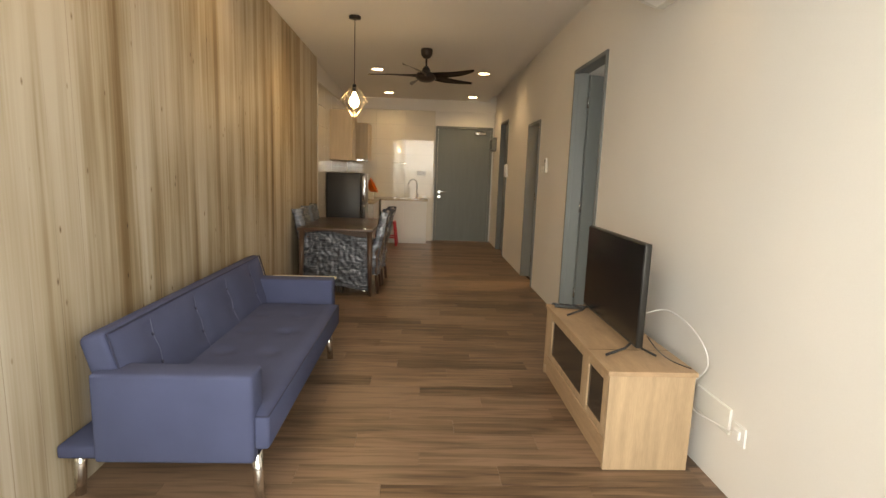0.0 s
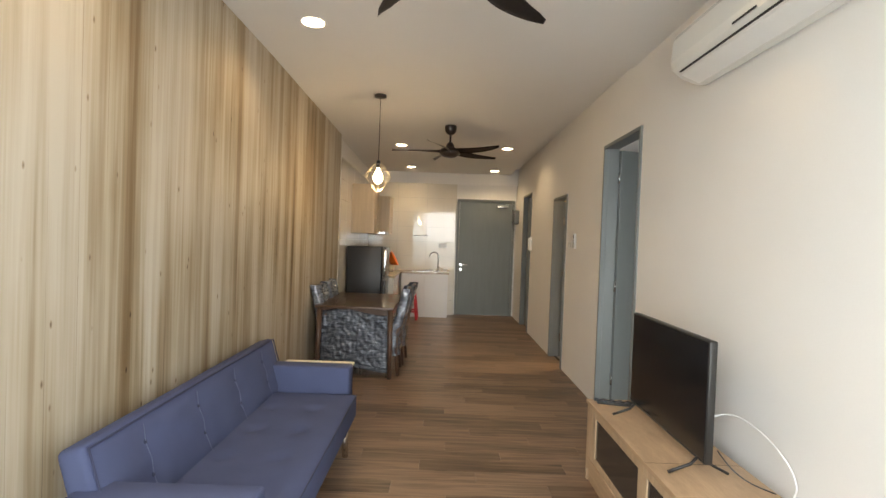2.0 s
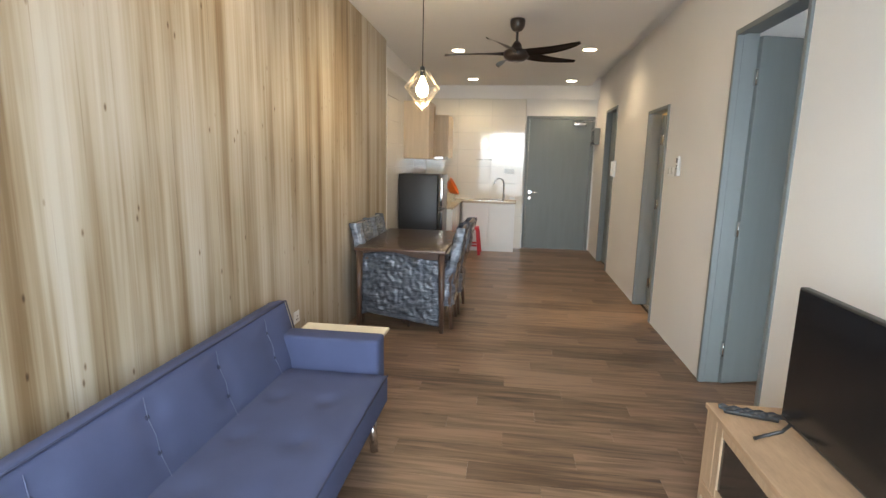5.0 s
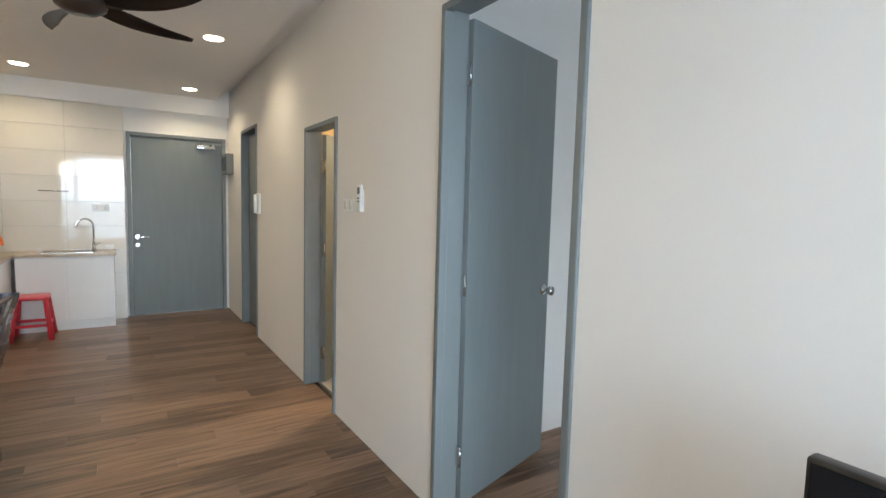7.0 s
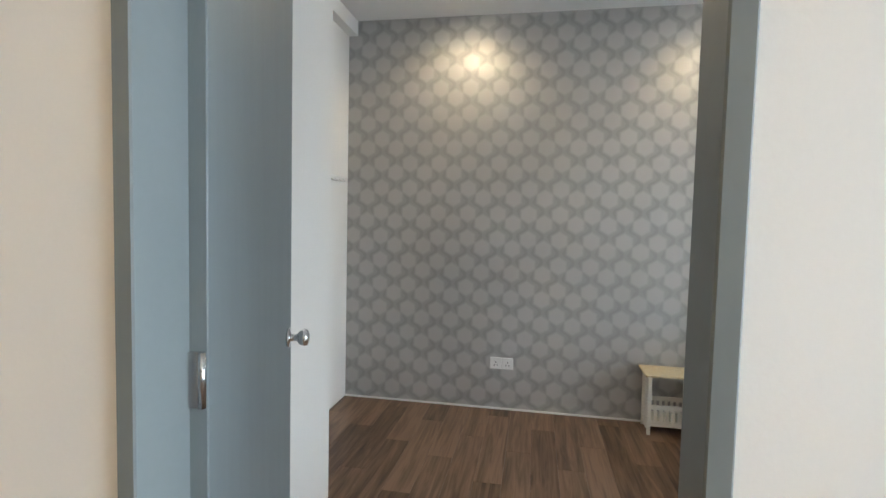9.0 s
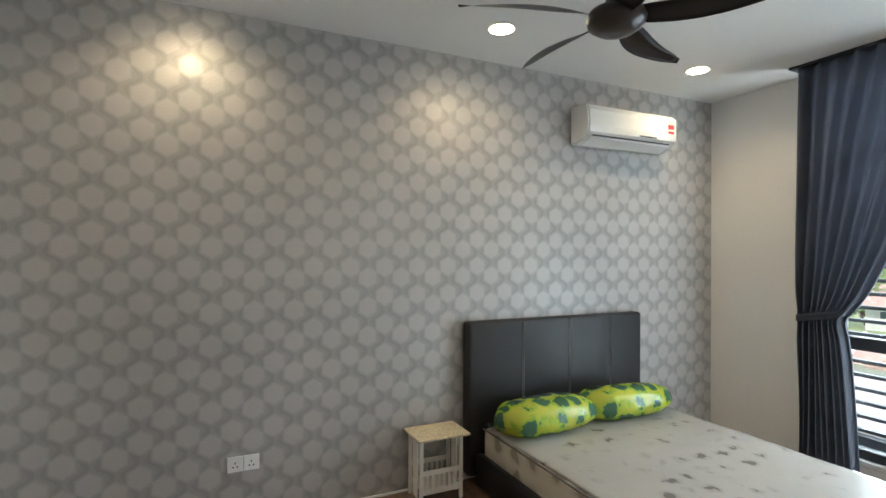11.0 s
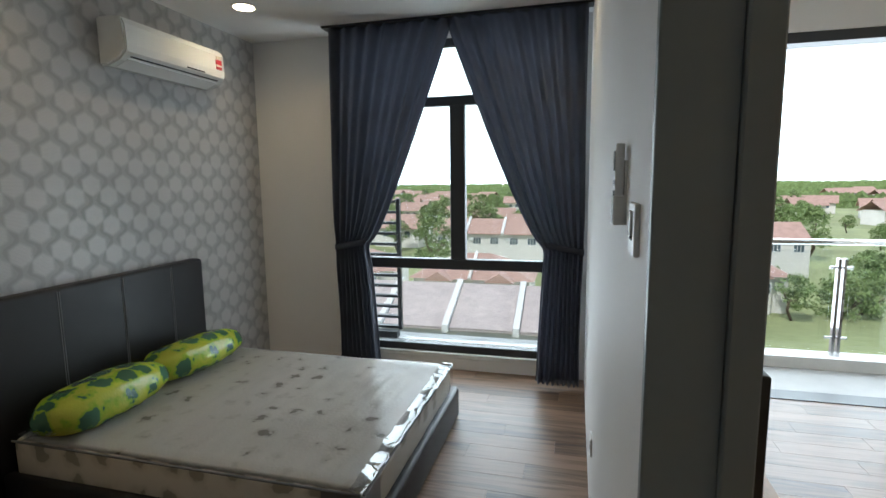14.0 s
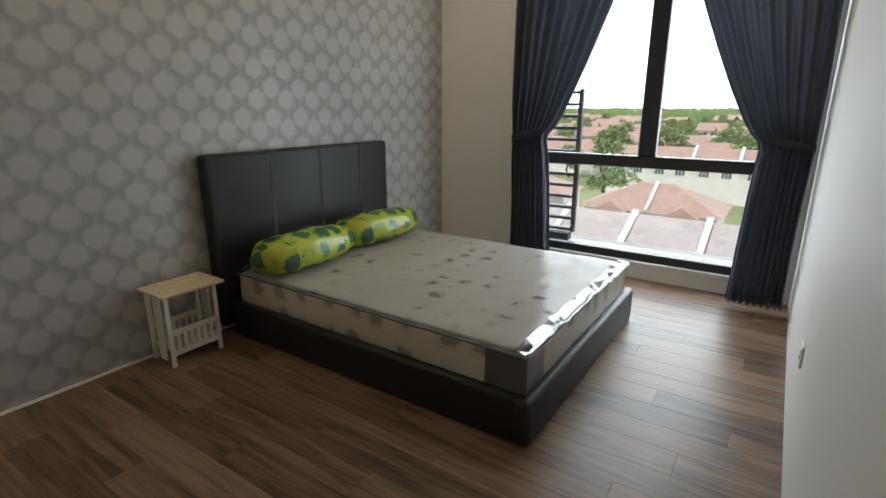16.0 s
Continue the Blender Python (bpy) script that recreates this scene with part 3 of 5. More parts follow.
def downlight(x, y, z, watts=LAMP_W):
    d = thing("downlight", "round recessed warm downlight, switched on", "ceiling light", x, y, z, group="ceiling downlights")
    part("rim", lathe([(0.06, -0.001), (0.082, -0.005), (0.088, -0.001)], 32), WHITE, d)
    part("diffuser", lathe([(0.074, -0.0055), (0.07, -0.0075), (0.01, -0.008)], 28), DISC, d)
    lamp("downlight_beam", "SPOT", watts, WARM, pose(x, y, z - 0.02), spot=radians(150))


for x, y in ((-1.07, 3.36), (-1.07, 1.7), (-0.80, 7.32), (0.74, 7.32), (-0.77, 9.28), (0.78, 9.42)):
    downlight(x, y, ZC - max(0, 0.105 * (y - 4) / 6.2))
for x, y in ((3.87, 2.81), (3.84, 1.16), (1.86, 1.25), (4.0, 4.5)):
    downlight(x, y, ZC, 21)

BRASS = mat("pale_brass_wire", (0.62, 0.54, 0.42), 0.35, 0.7)
pend = thing("pendant_lamp", "wire-cage pendant with one glowing bulb", "pendant lamp", -0.815, 4.96, ZC - 0.016)
part("canopy", lathe([(0.058, 0), (0.058, -0.024), (0.02, -0.03)]), FAN, pend)
part("cord", cyl(0.0035, 0.0035, (0, 0, -0.02), (0, 0, -0.66), 8), BLACK, pend)
part("socket", lathe([(0.012, -0.64), (0.02, -0.65), (0.02, -0.71), (0.014, -0.715)]), BLACK, pend)
part("bulb", lathe([(0.013, -0.715), (0.022, -0.74), (0.045, -0.79), (0.048, -0.82), (0.035, -0.855), (0.008, -0.868)]), BULB, pend, "glowing clear bulb")
cage_z = (-0.68, -0.80, -0.97)
top_p, low_p = [(0.05 * math.cos(a), 0.05 * math.sin(a), cage_z[0]) for a in (math.pi * k / 3 for k in range(6))], (0, 0, cage_z[2])
mid_p = [(0.145 * math.cos(a), 0.145 * math.sin(a), cage_z[1]) for a in (math.pi * (k + 0.5) / 3 for k in range(6))]
for k in range(6):
    for a, b in ((top_p[k], mid_p[k]), (top_p[(k + 1) % 6], mid_p[k]), (mid_p[k], low_p), (mid_p[k], mid_p[(k + 1) % 6]), (top_p[k], top_p[(k + 1) % 6])):
        part("cage_wire", cyl(0.0019, 0.0019, a, b, 6), BRASS, pend)
lamp("pendant_glow", "POINT", 16, WARM, pose(-0.815, 4.96, ZC - 0.93))


def blade_mesh(r0, r1):
    def at(u, v):
        r = r0 + (r1 - r0) * u
        w = (0.04 + 0.035 * math.sin(math.pi * min(1, u * 1.15) ** 0.8)) * (1 - 0.75 * max(0, u - 0.86) / 0.14)
        y = (v - 0.5) * 2 * w * 0.8 + 0.045 * math.sin(u * math.pi) - 0.03 * u
        return (r, y, -0.02 * u + (0.5 - v) * 0.05 * (1 - 0.6 * u) + 0.02 * u * u)
    return grid(at, 14, 4, 0.007)


def ceiling_fan(x, y, z, radius, turn, label):
    f = thing("ceiling_fan", label, "ceiling fan", x, y, z)
    part("canopy", lathe([(0.068, 0), (0.072, -0.02), (0.066, -0.07), (0.045, -0.10), (0.02, -0.112)]), FAN, f)
    part("rod", cyl(0.012, 0.012, (0, 0, -0.10), (0, 0, -0.24), 12), FAN, f)
    part("motor", lathe([(0.025, -0.20), (0.045, -0.23), (0.055, -0.265), (0.115, -0.285), (0.128, -0.315), (0.12, -0.345), (0.075, -0.375), (0.03, -0.385)]), FAN, f)
    me = mesh_of("blade", blade_mesh(0.10, radius), FAN)
    for k in range(5):
        b = new("blade", me)
        b.parent = f
        b.matrix_local = pose(0, 0, -0.31, 0, 0, turn + 72 * k)
    return f


ceiling_fan(-0.10, 1.95, ZC, 0.70, -15, "dark five-blade ceiling fan over the sofa")
ceiling_fan(-0.105, 6.08, ZC - 0.036, 0.70, -37, "dark five-blade ceiling fan over the walkway")
ceiling_fan(2.965, 2.78, ZC, 0.70, 4, "dark five-blade ceiling fan above the bed")


def air_con(x, y, z, rz, width, label):
    """A wall unit; its back on local y = 0, facing -y."""
    a = thing("air_conditioner", label, "air conditioner", x, y, z, rz)
    prof = [(0, 0), (-0.06, -0.002), (-0.15, 0.028), (-0.205, 0.075), (-0.212, 0.12), (-0.205, 0.235), (-0.185, 0.275), (-0.12, 0.288), (0, 0.288)]
    bm = bmesh.new()
    h = width / 2
    ends = [[bm.verts.new((sx, py, pz)) for py, pz in prof] for sx in (-h, h)]
    m = len(prof)
    for k in range(m):
        bm.faces.new((ends[0][k], ends[0][(k + 1) % m], ends[1][(k + 1) % m], ends[1][k]))
    bm.faces.new(ends[0][::-1]), bm.faces.new(ends[1])
    bmesh.ops.recalc_face_normals(bm, faces=bm.faces)
    bmesh.ops.bevel(bm, geom=[e for e in bm.edges if e.is_manifold and e.calc_face_angle(0) > 0.9], offset=0.012, segments=2, affect="EDGES")
    part("body", bm, ACW, a)
    fl = bx(-h + 0.05, h - 0.05, -0.06, 0.05, -0.004, 0.004, 0.003, 1)
    bmesh.ops.transform(fl, matrix=pose(0, -0.115, 0.018, -22), verts=fl.verts)
    part("flap", fl, WHITE, a)
    part("vent_slot", bx(-h + 0.06, h - 0.06, -0.186, -0.168, 0.050, 0.056), DARK, a, "dark air outlet slot")
    part("display_slot", bx(0.05, 0.22, -0.2155, -0.2105, 0.078, 0.086), DARK, a, "thin dark display strip")
    part("label", bx(h - 0.10, h - 0.04, -0.2138, -0.208, 0.13, 0.20), RED, a, "red and white energy label")
    part("label_band", bx(h - 0.10, h - 0.04, -0.2148, -0.208, 0.15, 0.165), CREAM, a)
    part("label_band", bx(h - 0.095, h - 0.045, -0.213, -0.208, 0.205, 0.225), CREAM, a)
    return a


air_con(XE, 2.29, 2.40, -90, 1.12, "white split air conditioner above the television")
air_con(XH, 1.45, 2.365, -90, 0.90, "white split air conditioner above the bed")

tr = thing("track_light", "black ceiling track with two spotlights", "track light", 0.80, 1.72, ZC - 0.03)
part("rail", bx(-0.017, 0.017, -0.75, 0.62, 0, 0.03, 0.003, 1), BLACK, tr)
for yy, tilt, lit in ((0.55, 8, False), (0.22, -22, True)):
    s = part("spot", lathe([(0.012, -0.02), (0.028, -0.03), (0.029, -0.105), (0.024, -0.108)]), BLACK, tr)
    s.matrix_local = pose(0, yy, -0.01, tilt, 0, 0)
    y_ = part("yoke", tube(bezier((-0.033, 0, -0.055), (-0.036, 0, -0.005), (0.036, 0, -0.005), (0.033, 0, -0.055), 10), 0.003, 6), BLACK, tr)
    y_.matrix_local = pose(0, yy, 0.0)
    if lit:
        e = part("lamp_face", lathe([(0.022, -0.1085), (0.021, -0.111), (0.004, -0.112)]), BULB, s, "bright lamp face")
lamp("track_spot_beam", "SPOT", 10, WARM, look((0.80, 1.90, 2.74), (1.3, 2.6, 1.4)), spot=radians(70))

# ---- living room ----
sofa = thing("sofa", "blue-grey tufted fabric sofa bed on chrome legs", "sofa", 0, 0, 0)


part("seat", bx(-1.36, -0.71, 1.68, 3.44, 0.24, 0.392, 0.018, 3), SOFA, sofa)
part("seat_pad", grid(lambda u, v: (-1.33 + 0.61 * u, 1.70 + 1.72 * v, 0.392 + 0.016 * min(1, 9 * u, 9 * (1 - u), 22 * v, 22 * (1 - v)) ** 0.6 - 0.018 * sum(math.exp(-(((u * 0.61 - tx) / 0.05) ** 2 + ((v * 1.72 - ty) / 0.055) ** 2)) for tx in (0.17, 0.42) for ty in (0.34, 0.68, 1.03, 1.38))), 40, 90), SOFA, sofa)
part("seat_piping", tube([(-1.3, 1.683, 0.385), (-0.713, 1.683, 0.387), (-0.712, 2.5, 0.389), (-0.713, 3.438, 0.387)], 0.0045, 6), PIPING, sofa, "dark navy piping")
bk = grid(lambda u, v: (0.026 * min(1, 12 * u, 12 * (1 - u), 4.5 * v, 4.5 * (1 - v)) ** 0.5 - 0.006 - 0.018 * sum(math.exp(-(((u * 1.92 - ty) / 0.07) ** 2 + ((v - tz) / 0.14) ** 2)) for ty in (0.3, 0.74, 1.18, 1.62) for tz in (0.38, 0.74)), 0.01 + u * 1.90, 0.01 + v * 0.38), 64, 16)
back = part("backrest", join(bx(-0.115, 0.0, 0, 1.92, 0, 0.40, 0.03, 3), bk), SOFA, sofa)
back.matrix_local = pose(-1.25, 1.70, 0.345, 0, -16, 0)
part("back_piping", tube([(0.004, 0.012, 0.01), (0.004, 0.012, 0.385), (0.004, 0.96, 0.388), (0.004, 1.908, 0.385), (0.004, 1.908, 0.01)], 0.0045, 6), PIPING, back, "dark navy piping")
for y in (0.30, 0.74, 1.18, 1.62):
    part("seam", tube([(0.020, y, 0.05), (0.006, y, 0.15), (0.014, y, 0.215), (0.006, y, 0.285), (0.016, y, 0.36)], 0.0014, 6), THREAD, back, "pale stitched seam")
    for z in (0.152, 0.288):
        tuft = lathe([(0.011, 0), (0.009, 0.004), (0.002, 0.005)], 12)
        bmesh.ops.transform(tuft, matrix=pose(0.003, y, z, 0, 90, 0), verts=tuft.verts)
        part("tuft_button", tuft, PIPING, back)
for y0, y1 in ((1.65, 1.79), (3.44, 3.58)):
    part("armrest", bx(-1.40, -0.765, y0, y1, 0.195, 0.572, 0.016, 3), SOFA, sofa)
part("arm_board", bx(-1.31, -0.795, 3.575, 3.82, 0.505, 0.523, 0.004, 1), CREAM, sofa, "cream board fixed behind the armrest")
part("base", bx(-1.55, -1.30, 1.66, 3.50, 0.205, 0.262, 0.012, 2), SOFA, sofa)
for x, y, dx in ((-0.78, 1.73, 0.02), (-1.52, 1.76, 0.0), (-0.78, 3.36, 0.02), (-1.49, 3.36, 0.0)):
    part("leg", cyl(0.026, 0.021, (x, y, 0.24), (x + dx, y - 0.02, 0.0), 20), CHROME, sofa, "tapered chrome leg")

tvs = thing("tv_stand", "pale oak laminate television stand with glazed door and dark near shelf", "tv stand", 0, 0, 0)
part("top", bx(0.79, 1.225, 1.945, 3.17, 0.478, 0.502, 0.002, 1), OAK, tvs)
part("side_panel", bx(0.80, 1.215, 1.95, 1.972, 0, 0.478), OAKS, tvs)
part("side_panel", bx(0.80, 1.215, 3.143, 3.165, 0, 0.478), OAKS, tvs)
part("back_panel", bx(1.19, 1.20, 1.972, 3.143, 0.08, 0.478), OAKS, tvs)
part("shelf", bx(0.82, 1.19, 1.972, 3.143, 0.08, 0.098), OAK, tvs)
part("plinth", bx(0.812, 0.83, 1.972, 3.143, 0, 0.078), OAK, tvs)
part("divider", bx(0.815, 1.19, 2.55, 2.567, 0.098, 0.478), OAKS, tvs)
part("end_stile", bx(0.800, 0.818, 3.06, 3.143, 0.098, 0.478, 0.002, 1), OAKS, tvs)
part("bottom_rail", bx(0.798, 0.816, 1.972, 3.143, 0.078, 0.15, 0.002, 1), OAK, tvs)
# near bay is an open shelf; its dark pane stands for the shade inside
for y0, y1 in ((1.978, 2.30), (2.30, 3.055)):
    d = part("door", join(bx(0.800, 0.818, y0, y0 + 0.05, 0.152, 0.472, 0.002, 1), bx(0.800, 0.818, y1 - 0.05, y1, 0.152, 0.472, 0.002, 1), bx(0.803, 0.818, y0 + 0.05, y1 - 0.05, 0.152, 0.19), bx(0.803, 0.818, y0 + 0.05, y1 - 0.05, 0.43, 0.472)), OAKS, tvs)
    part("pane", bx(0.809, 0.812, y0 + 0.05, y1 - 0.05, 0.19, 0.43), DPANE, d, "smoky glass pane, the near one standing for shelf shade")
part("top_joint", bx(0.79, 1.225, 2.2485, 2.2505, 0.5018, 0.5028), DARK, tvs)

tv = thing("television", "slim black flat-screen television, switched off", "television", 0.983, 2.53, 0.502, -0.5)
part("bezel", join(bx(0, 0.035, -0.43, 0.43, 0.06, 0.588, 0.006, 2)), BLACK, tv)
part("screen", bx(-0.002, 0.003, -0.422, 0.422, 0.075, 0.58), SCREEN, tv, "dark glossy screen")
part("rear_housing", bx(0.035, 0.07, -0.30, 0.30, 0.09, 0.36, 0.012, 2), BLACK, tv)
for y in (-0.36, 0.36):
    part("foot", join(tube([(0.01, y, 0.075), (-0.03, y - 0.01, 0.04), (-0.13, y - 0.02, 0.007)], 0.007, 6), tube([(0.02, y, 0.075), (0.06, y - 0.01, 0.04), (0.13, y - 0.02, 0.007)], 0.007, 6)), BLACK, tv)
rem = thing("remote_control", "black remote in clear plastic wrap on the stand", "remote control", 0.93, 3.07, 0.502, 75)
part("body", bx(-0.022, 0.022, -0.10, 0.10, 0.0, 0.018, 0.005, 2), BLACK, rem)
part("wrap", grid(lambda u, v: (-0.03 + 0.06 * u, -0.12 + 0.24 * v, 0.019 + 0.004 * math.sin(v * 33 + u * 9)), 6, 24, 0.001), BUBBLE, rem, "crinkled clear wrap")
for i in range(6):
    part("button", bx(-0.012, 0.012, -0.075 + i * 0.026, -0.062 + i * 0.026, 0.018, 0.0195), STITCH, rem)

cab = thing("power_cable", "white cable looping from the television to the socket", "cable", 1.27, 2.0, 0.32)
loop = [(-0.22, 0.40, 0.30), (-0.02, 0.42, 0.36), (0.0, 0.20, 0.36), (0.0, 0.02, 0.30), (0.0, -0.04, 0.21), (-0.01, 0.05, 0.09), (0.0, 0.10, 0.02), (0.0, 0.03, -0.045), (0.0, -0.12, -0.025), (0.014, -0.285, 0.0)]
ctrl = [Vector(p) for p in loop]
pts = []
for k in range(len(ctrl) - 1):
    p0, p1, p2, p3 = ctrl[max(k - 1, 0)], ctrl[k], ctrl[k + 1], ctrl[min(k + 2, len(ctrl) - 1)]
    pts += bezier(p1, p1 + (p2 - p0) / 6, p2 - (p3 - p1) / 6, p2, 6)[(1 if k else 0):]
part("cord", tube(pts, 0.0042), WHITE, cab)
part("plug", bx(0.008, 0.021, -0.305, -0.265, -0.022, 0.022, 0.004, 1), WHITE, cab)
blk = thing("tv_lead", "thin black lead behind the television", "cable", 1.05, 2.1, 0.51)
part("cord", tube(bezier((-0.02, 0.0, 0.12), (0.03, -0.06, 0.02), (0.10, -0.08, 0.01), (0.155, -0.12, 0.0), 12), 0.003), BLACK, blk)


def socket(x, y, z, rz, gangs, label, w=0.086, hgt=0.086, switch=True):
    """Wall plate; its back on local y = 0, facing -y."""
    s = thing("wall_socket" if not switch else "wall_plate", label, "socket", x, y, z, rz)
    for g in range(gangs):
        x0 = (g - gangs / 2) * w
        part("plate", bx(x0 + 0.001, x0 + w - 0.001, -0.009, 0, -hgt / 2, hgt / 2, 0.002, 1), WHITE, s)
        cx = x0 + w / 2
        if switch:
            part("rocker", bx(cx - 0.014, cx + 0.014, -0.013, -0.009, -0.012, 0.03, 0.001, 1), ACW, s)
        for dx, dz in ((0, 0.008), (-0.011, -0.014), (0.011, -0.014)):
            part("pin_hole", bx(cx - 0.0035 + dx, cx + 0.0035 + dx, -0.0105, -0.0088, dz - 0.004, dz + 0.004), DARK, s)
    return s


socket(XE, 1.715, 0.318, -90, 1, "white wall socket with the cable plugged in", switch=False)
trunk = thing("wall_trunking", "white plastic cover box on the wall", "trunking", XE, 1.92, 0.34, -90)
part("cover", bx(-0.14, 0.14, -0.012, 0, -0.06, 0.06, 0.003, 1), ACW, trunk)
socket(XL, 4.2, 0.42, 90, 1, "white wall socket low on the pine wall", switch=False)
socket(XE, 5.70, 1.471, -90, 2, "white double light switch by the bathroom", switch=True)
socket(XH - 0.001, 4.205, 0.348, -90, 2, "pair of white wall sockets on the wallpaper", switch=False)
socket(XB, 2.17, 0.42, 90, 1, "white socket on the partition wall", switch=False)
socket(XB, 3.58, 1.55, 90, 1, "white light switch inside the bedroom", switch=True)


def wall_remote(x, y, z, rz, label):
    r = thing("remote_holder", label, "remote control", x, y, z, rz)
    part("holder", join(bx(-0.03, 0.03, -0.026, 0, -0.08, -0.02, 0.003, 1), bx(-0.03, 0.03, -0.005, 0, -0.08, 0.05)), ACW, r)
    part("remote", bx(-0.026, 0.026, -0.023, -0.006, -0.075, 0.085, 0.004, 2), WHITE, r)
    part("display", bx(-0.018, 0.018, -0.0245, -0.022, 0.03, 0.07), STITCH, r)
    for i in range(8):
        part("button", bx(-0.016 + (i % 2) * 0.018, -0.004 + (i % 2) * 0.018, -0.0245, -0.022, -0.06 + i // 2 * 0.02, -0.05 + i // 2 * 0.02), BLACK, r)
    return r


wall_remote(XE, 5.50, 1.515, -90, "white remote control in a wall holder")
wall_remote(XB, 3.36, 1.62, 90, "white remote in a wall holder by the door")
ic = thing("intercom", "white wall intercom handset", "intercom", XE, 8.18, 1.46, -90)
part("base", bx(-0.045, 0.045, -0.03, 0, -0.11, 0.11, 0.008, 2), WHITE, ic)
part("handset", join(bx(-0.035, 0.0, -0.06, -0.03, -0.10, 0.10, 0.01, 2)), ACW, ic)
db = thing("distribution_box", "grey electrical box beside the front door", "electrical box", XE, 9.77, 1.96, -90)
part("box", bx(-0.16, 0.16, -0.09, 0, -0.13, 0.13, 0.008, 2), GREY, db)
part("cover", bx(-0.13, 0.13, -0.096, -0.09, -0.09, 0.09), DPANE, db)

# ---- dining corner ----
dt = thing("dining_table", "dark walnut dining table wrapped in clear film", "dining table", -1.045, 5.86, 0)
part("tabletop", bx(-0.41, 0.41, -0.66, 0.66, 0.722, 0.75, 0.006, 2), WALNUT, dt)
part("apron", join(bx(-0.35, 0.35, -0.60, -0.58, 0.64, 0.722), bx(-0.35, 0.35, 0.58, 0.60, 0.64, 0.722), bx(-0.35, -0.33, -0.58, 0.58, 0.64, 0.722), bx(0.33, 0.35, -0.58, 0.58, 0.64, 0.722)), WALNUT, dt)
for x in (-0.37, 0.37):
    for y in (-0.61, 0.61):
        part("leg", cyl(0.030, 0.020, (x, y, 0.722), (x * 1.03, y * 1.02, 0), 14), WALNUT, dt)
FILM = glass_mat("stretch_film", (0.86, 0.87, 0.88), 0.22)
part("film", grid(lambda u, v: (-0.412 + 0.824 * u, -0.662 + 1.324 * v, 0.7525 + 0.004 * noise.noise((u * 9, v * 13, 2)) + 0.003 * abs(noise.noise((u * 30, v * 5, 1)))), 40, 60), FILM, dt, "creased clear stretch film")


def dining_chair(m, label):
    """Faces +x, its back at the origin."""
    c = thing("dining_chair", label, "chair", group="chairs round the dining table")
    part("seat", bx(0.0, 0.40, -0.20, 0.20, 0.42, 0.465, 0.012, 2), WALNUT, c)
    part("back_rail", bx(-0.105, -0.075, -0.21, 0.21, 0.80, 0.93, 0.008, 2), WALNUT, c)
    part("back_rail", bx(-0.085, -0.06, -0.19, 0.19, 0.64, 0.70, 0.006, 2), WALNUT, c)
    for y in (-0.19, 0.19):
        part("leg", join(tube([(-0.01, y, 0), (0.015, y, 0.3), (0.01, y, 0.46), (-0.09, y, 0.92)], 0.018, 8)), WALNUT, c)
        part("leg", cyl(0.019, 0.015, (0.37, y * 0.98, 0.43), (0.39, y, 0), 10), WALNUT, c)

    def wrap(u, v):
        a = 2 * math.pi * u
        z = 0.22 + 0.72 * v
        lean = -0.10 * max(0, (z - 0.46) / 0.46)
        deep = 0.24 if z < 0.50 else 0.24 - 0.19 * min(1, (z - 0.50) / 0.06)
        cx = -0.03 + lean + deep
        n_ = 0.018 * noise.noise((math.cos(a) * 4, math.sin(a) * 4, z * 16))
        ca, sa = math.cos(a), math.sin(a)
        return (cx + (deep + n_) * math.copysign(abs(ca) ** 0.4, ca), (0.225 + n_) * math.copysign(abs(sa) ** 0.4, sa), z)
    part("wrap", grid(wrap, 48, 30), BUBBLE, c, "crinkled silvery bubble wrap")
    c.matrix_world = m
    return c


ch = dining_chair(pose(-0.60, 5.56, 0, 0, 0, 180), "dining chair wrapped in silvery bubble wrap")
copy_thing(ch, pose(-0.575, 6.03, 0, 0, 0, 178))
copy_thing(ch, pose(-1.435, 5.62, 0, 0, 0, 1))
copy_thing(ch, pose(-1.435, 6.10, 0, 0, 0, -1))
sh = thing("bubble_wrap_sheet", "silvery bubble-wrap sheet bound round the table legs", "packaging", -1.045, 5.255, 0)
part("sheet", grid(lambda u, v: (-0.36 + 0.72 * u + 0.03 * v * (0.5 - u), 0.012 * noise.noise((u * 7, v * 6, 0)) + 0.014 * noise.noise((u * 22, v * 16, 4)) - 0.02 * math.sin(math.pi * u), 0.13 + 0.03 * math.sin(u * 5) + 0.56 * v), 60, 44, 0.002), BUBBLE, sh)
part("lower_band", grid(lambda u, v: (-0.30 + 0.66 * u, -0.03 + 0.012 * noise.noise((u * 25, v * 8, 9)), 0.16 - 0.10 * u + 0.05 * v), 50, 4, 0.002), BUBBLE, sh)
part("folded_edge", grid(lambda u, v: (-0.36 + 0.72 * u, 0.006 + 0.02 * v, 0.0 + 0.16 * v + 0.01 * math.sin(9 * u)), 20, 4, 0.002), FILM, sh)

# ---- kitchen ----
KX = XL - 0.06
fr = thing("refrigerator", "black two-door refrigerator with grey doors", "refrigerator", KX + 0.03, 7.60, 0)
part("body", bx(0, 0.53, 0, 0.58, 0.03, 1.335, 0.012, 2), FRIDGE, fr)
for z0, z1 in ((0.05, 0.86), (0.872, 1.33)):
    d = part("door", bx(0.536, 0.585, 0.0, 0.58, z0, z1, 0.012, 2), FRIDGED, fr)
    part("handle", bx(0.55, 0.60, -0.012, 0.02, z0 + (0.45 if z0 < 0.5 else 0.04), z0 + (0.78 if z0 < 0.5 else 0.42), 0.006, 2), STEEL if z0 > 0.5 else BLACK, d, "vertical grip handle")
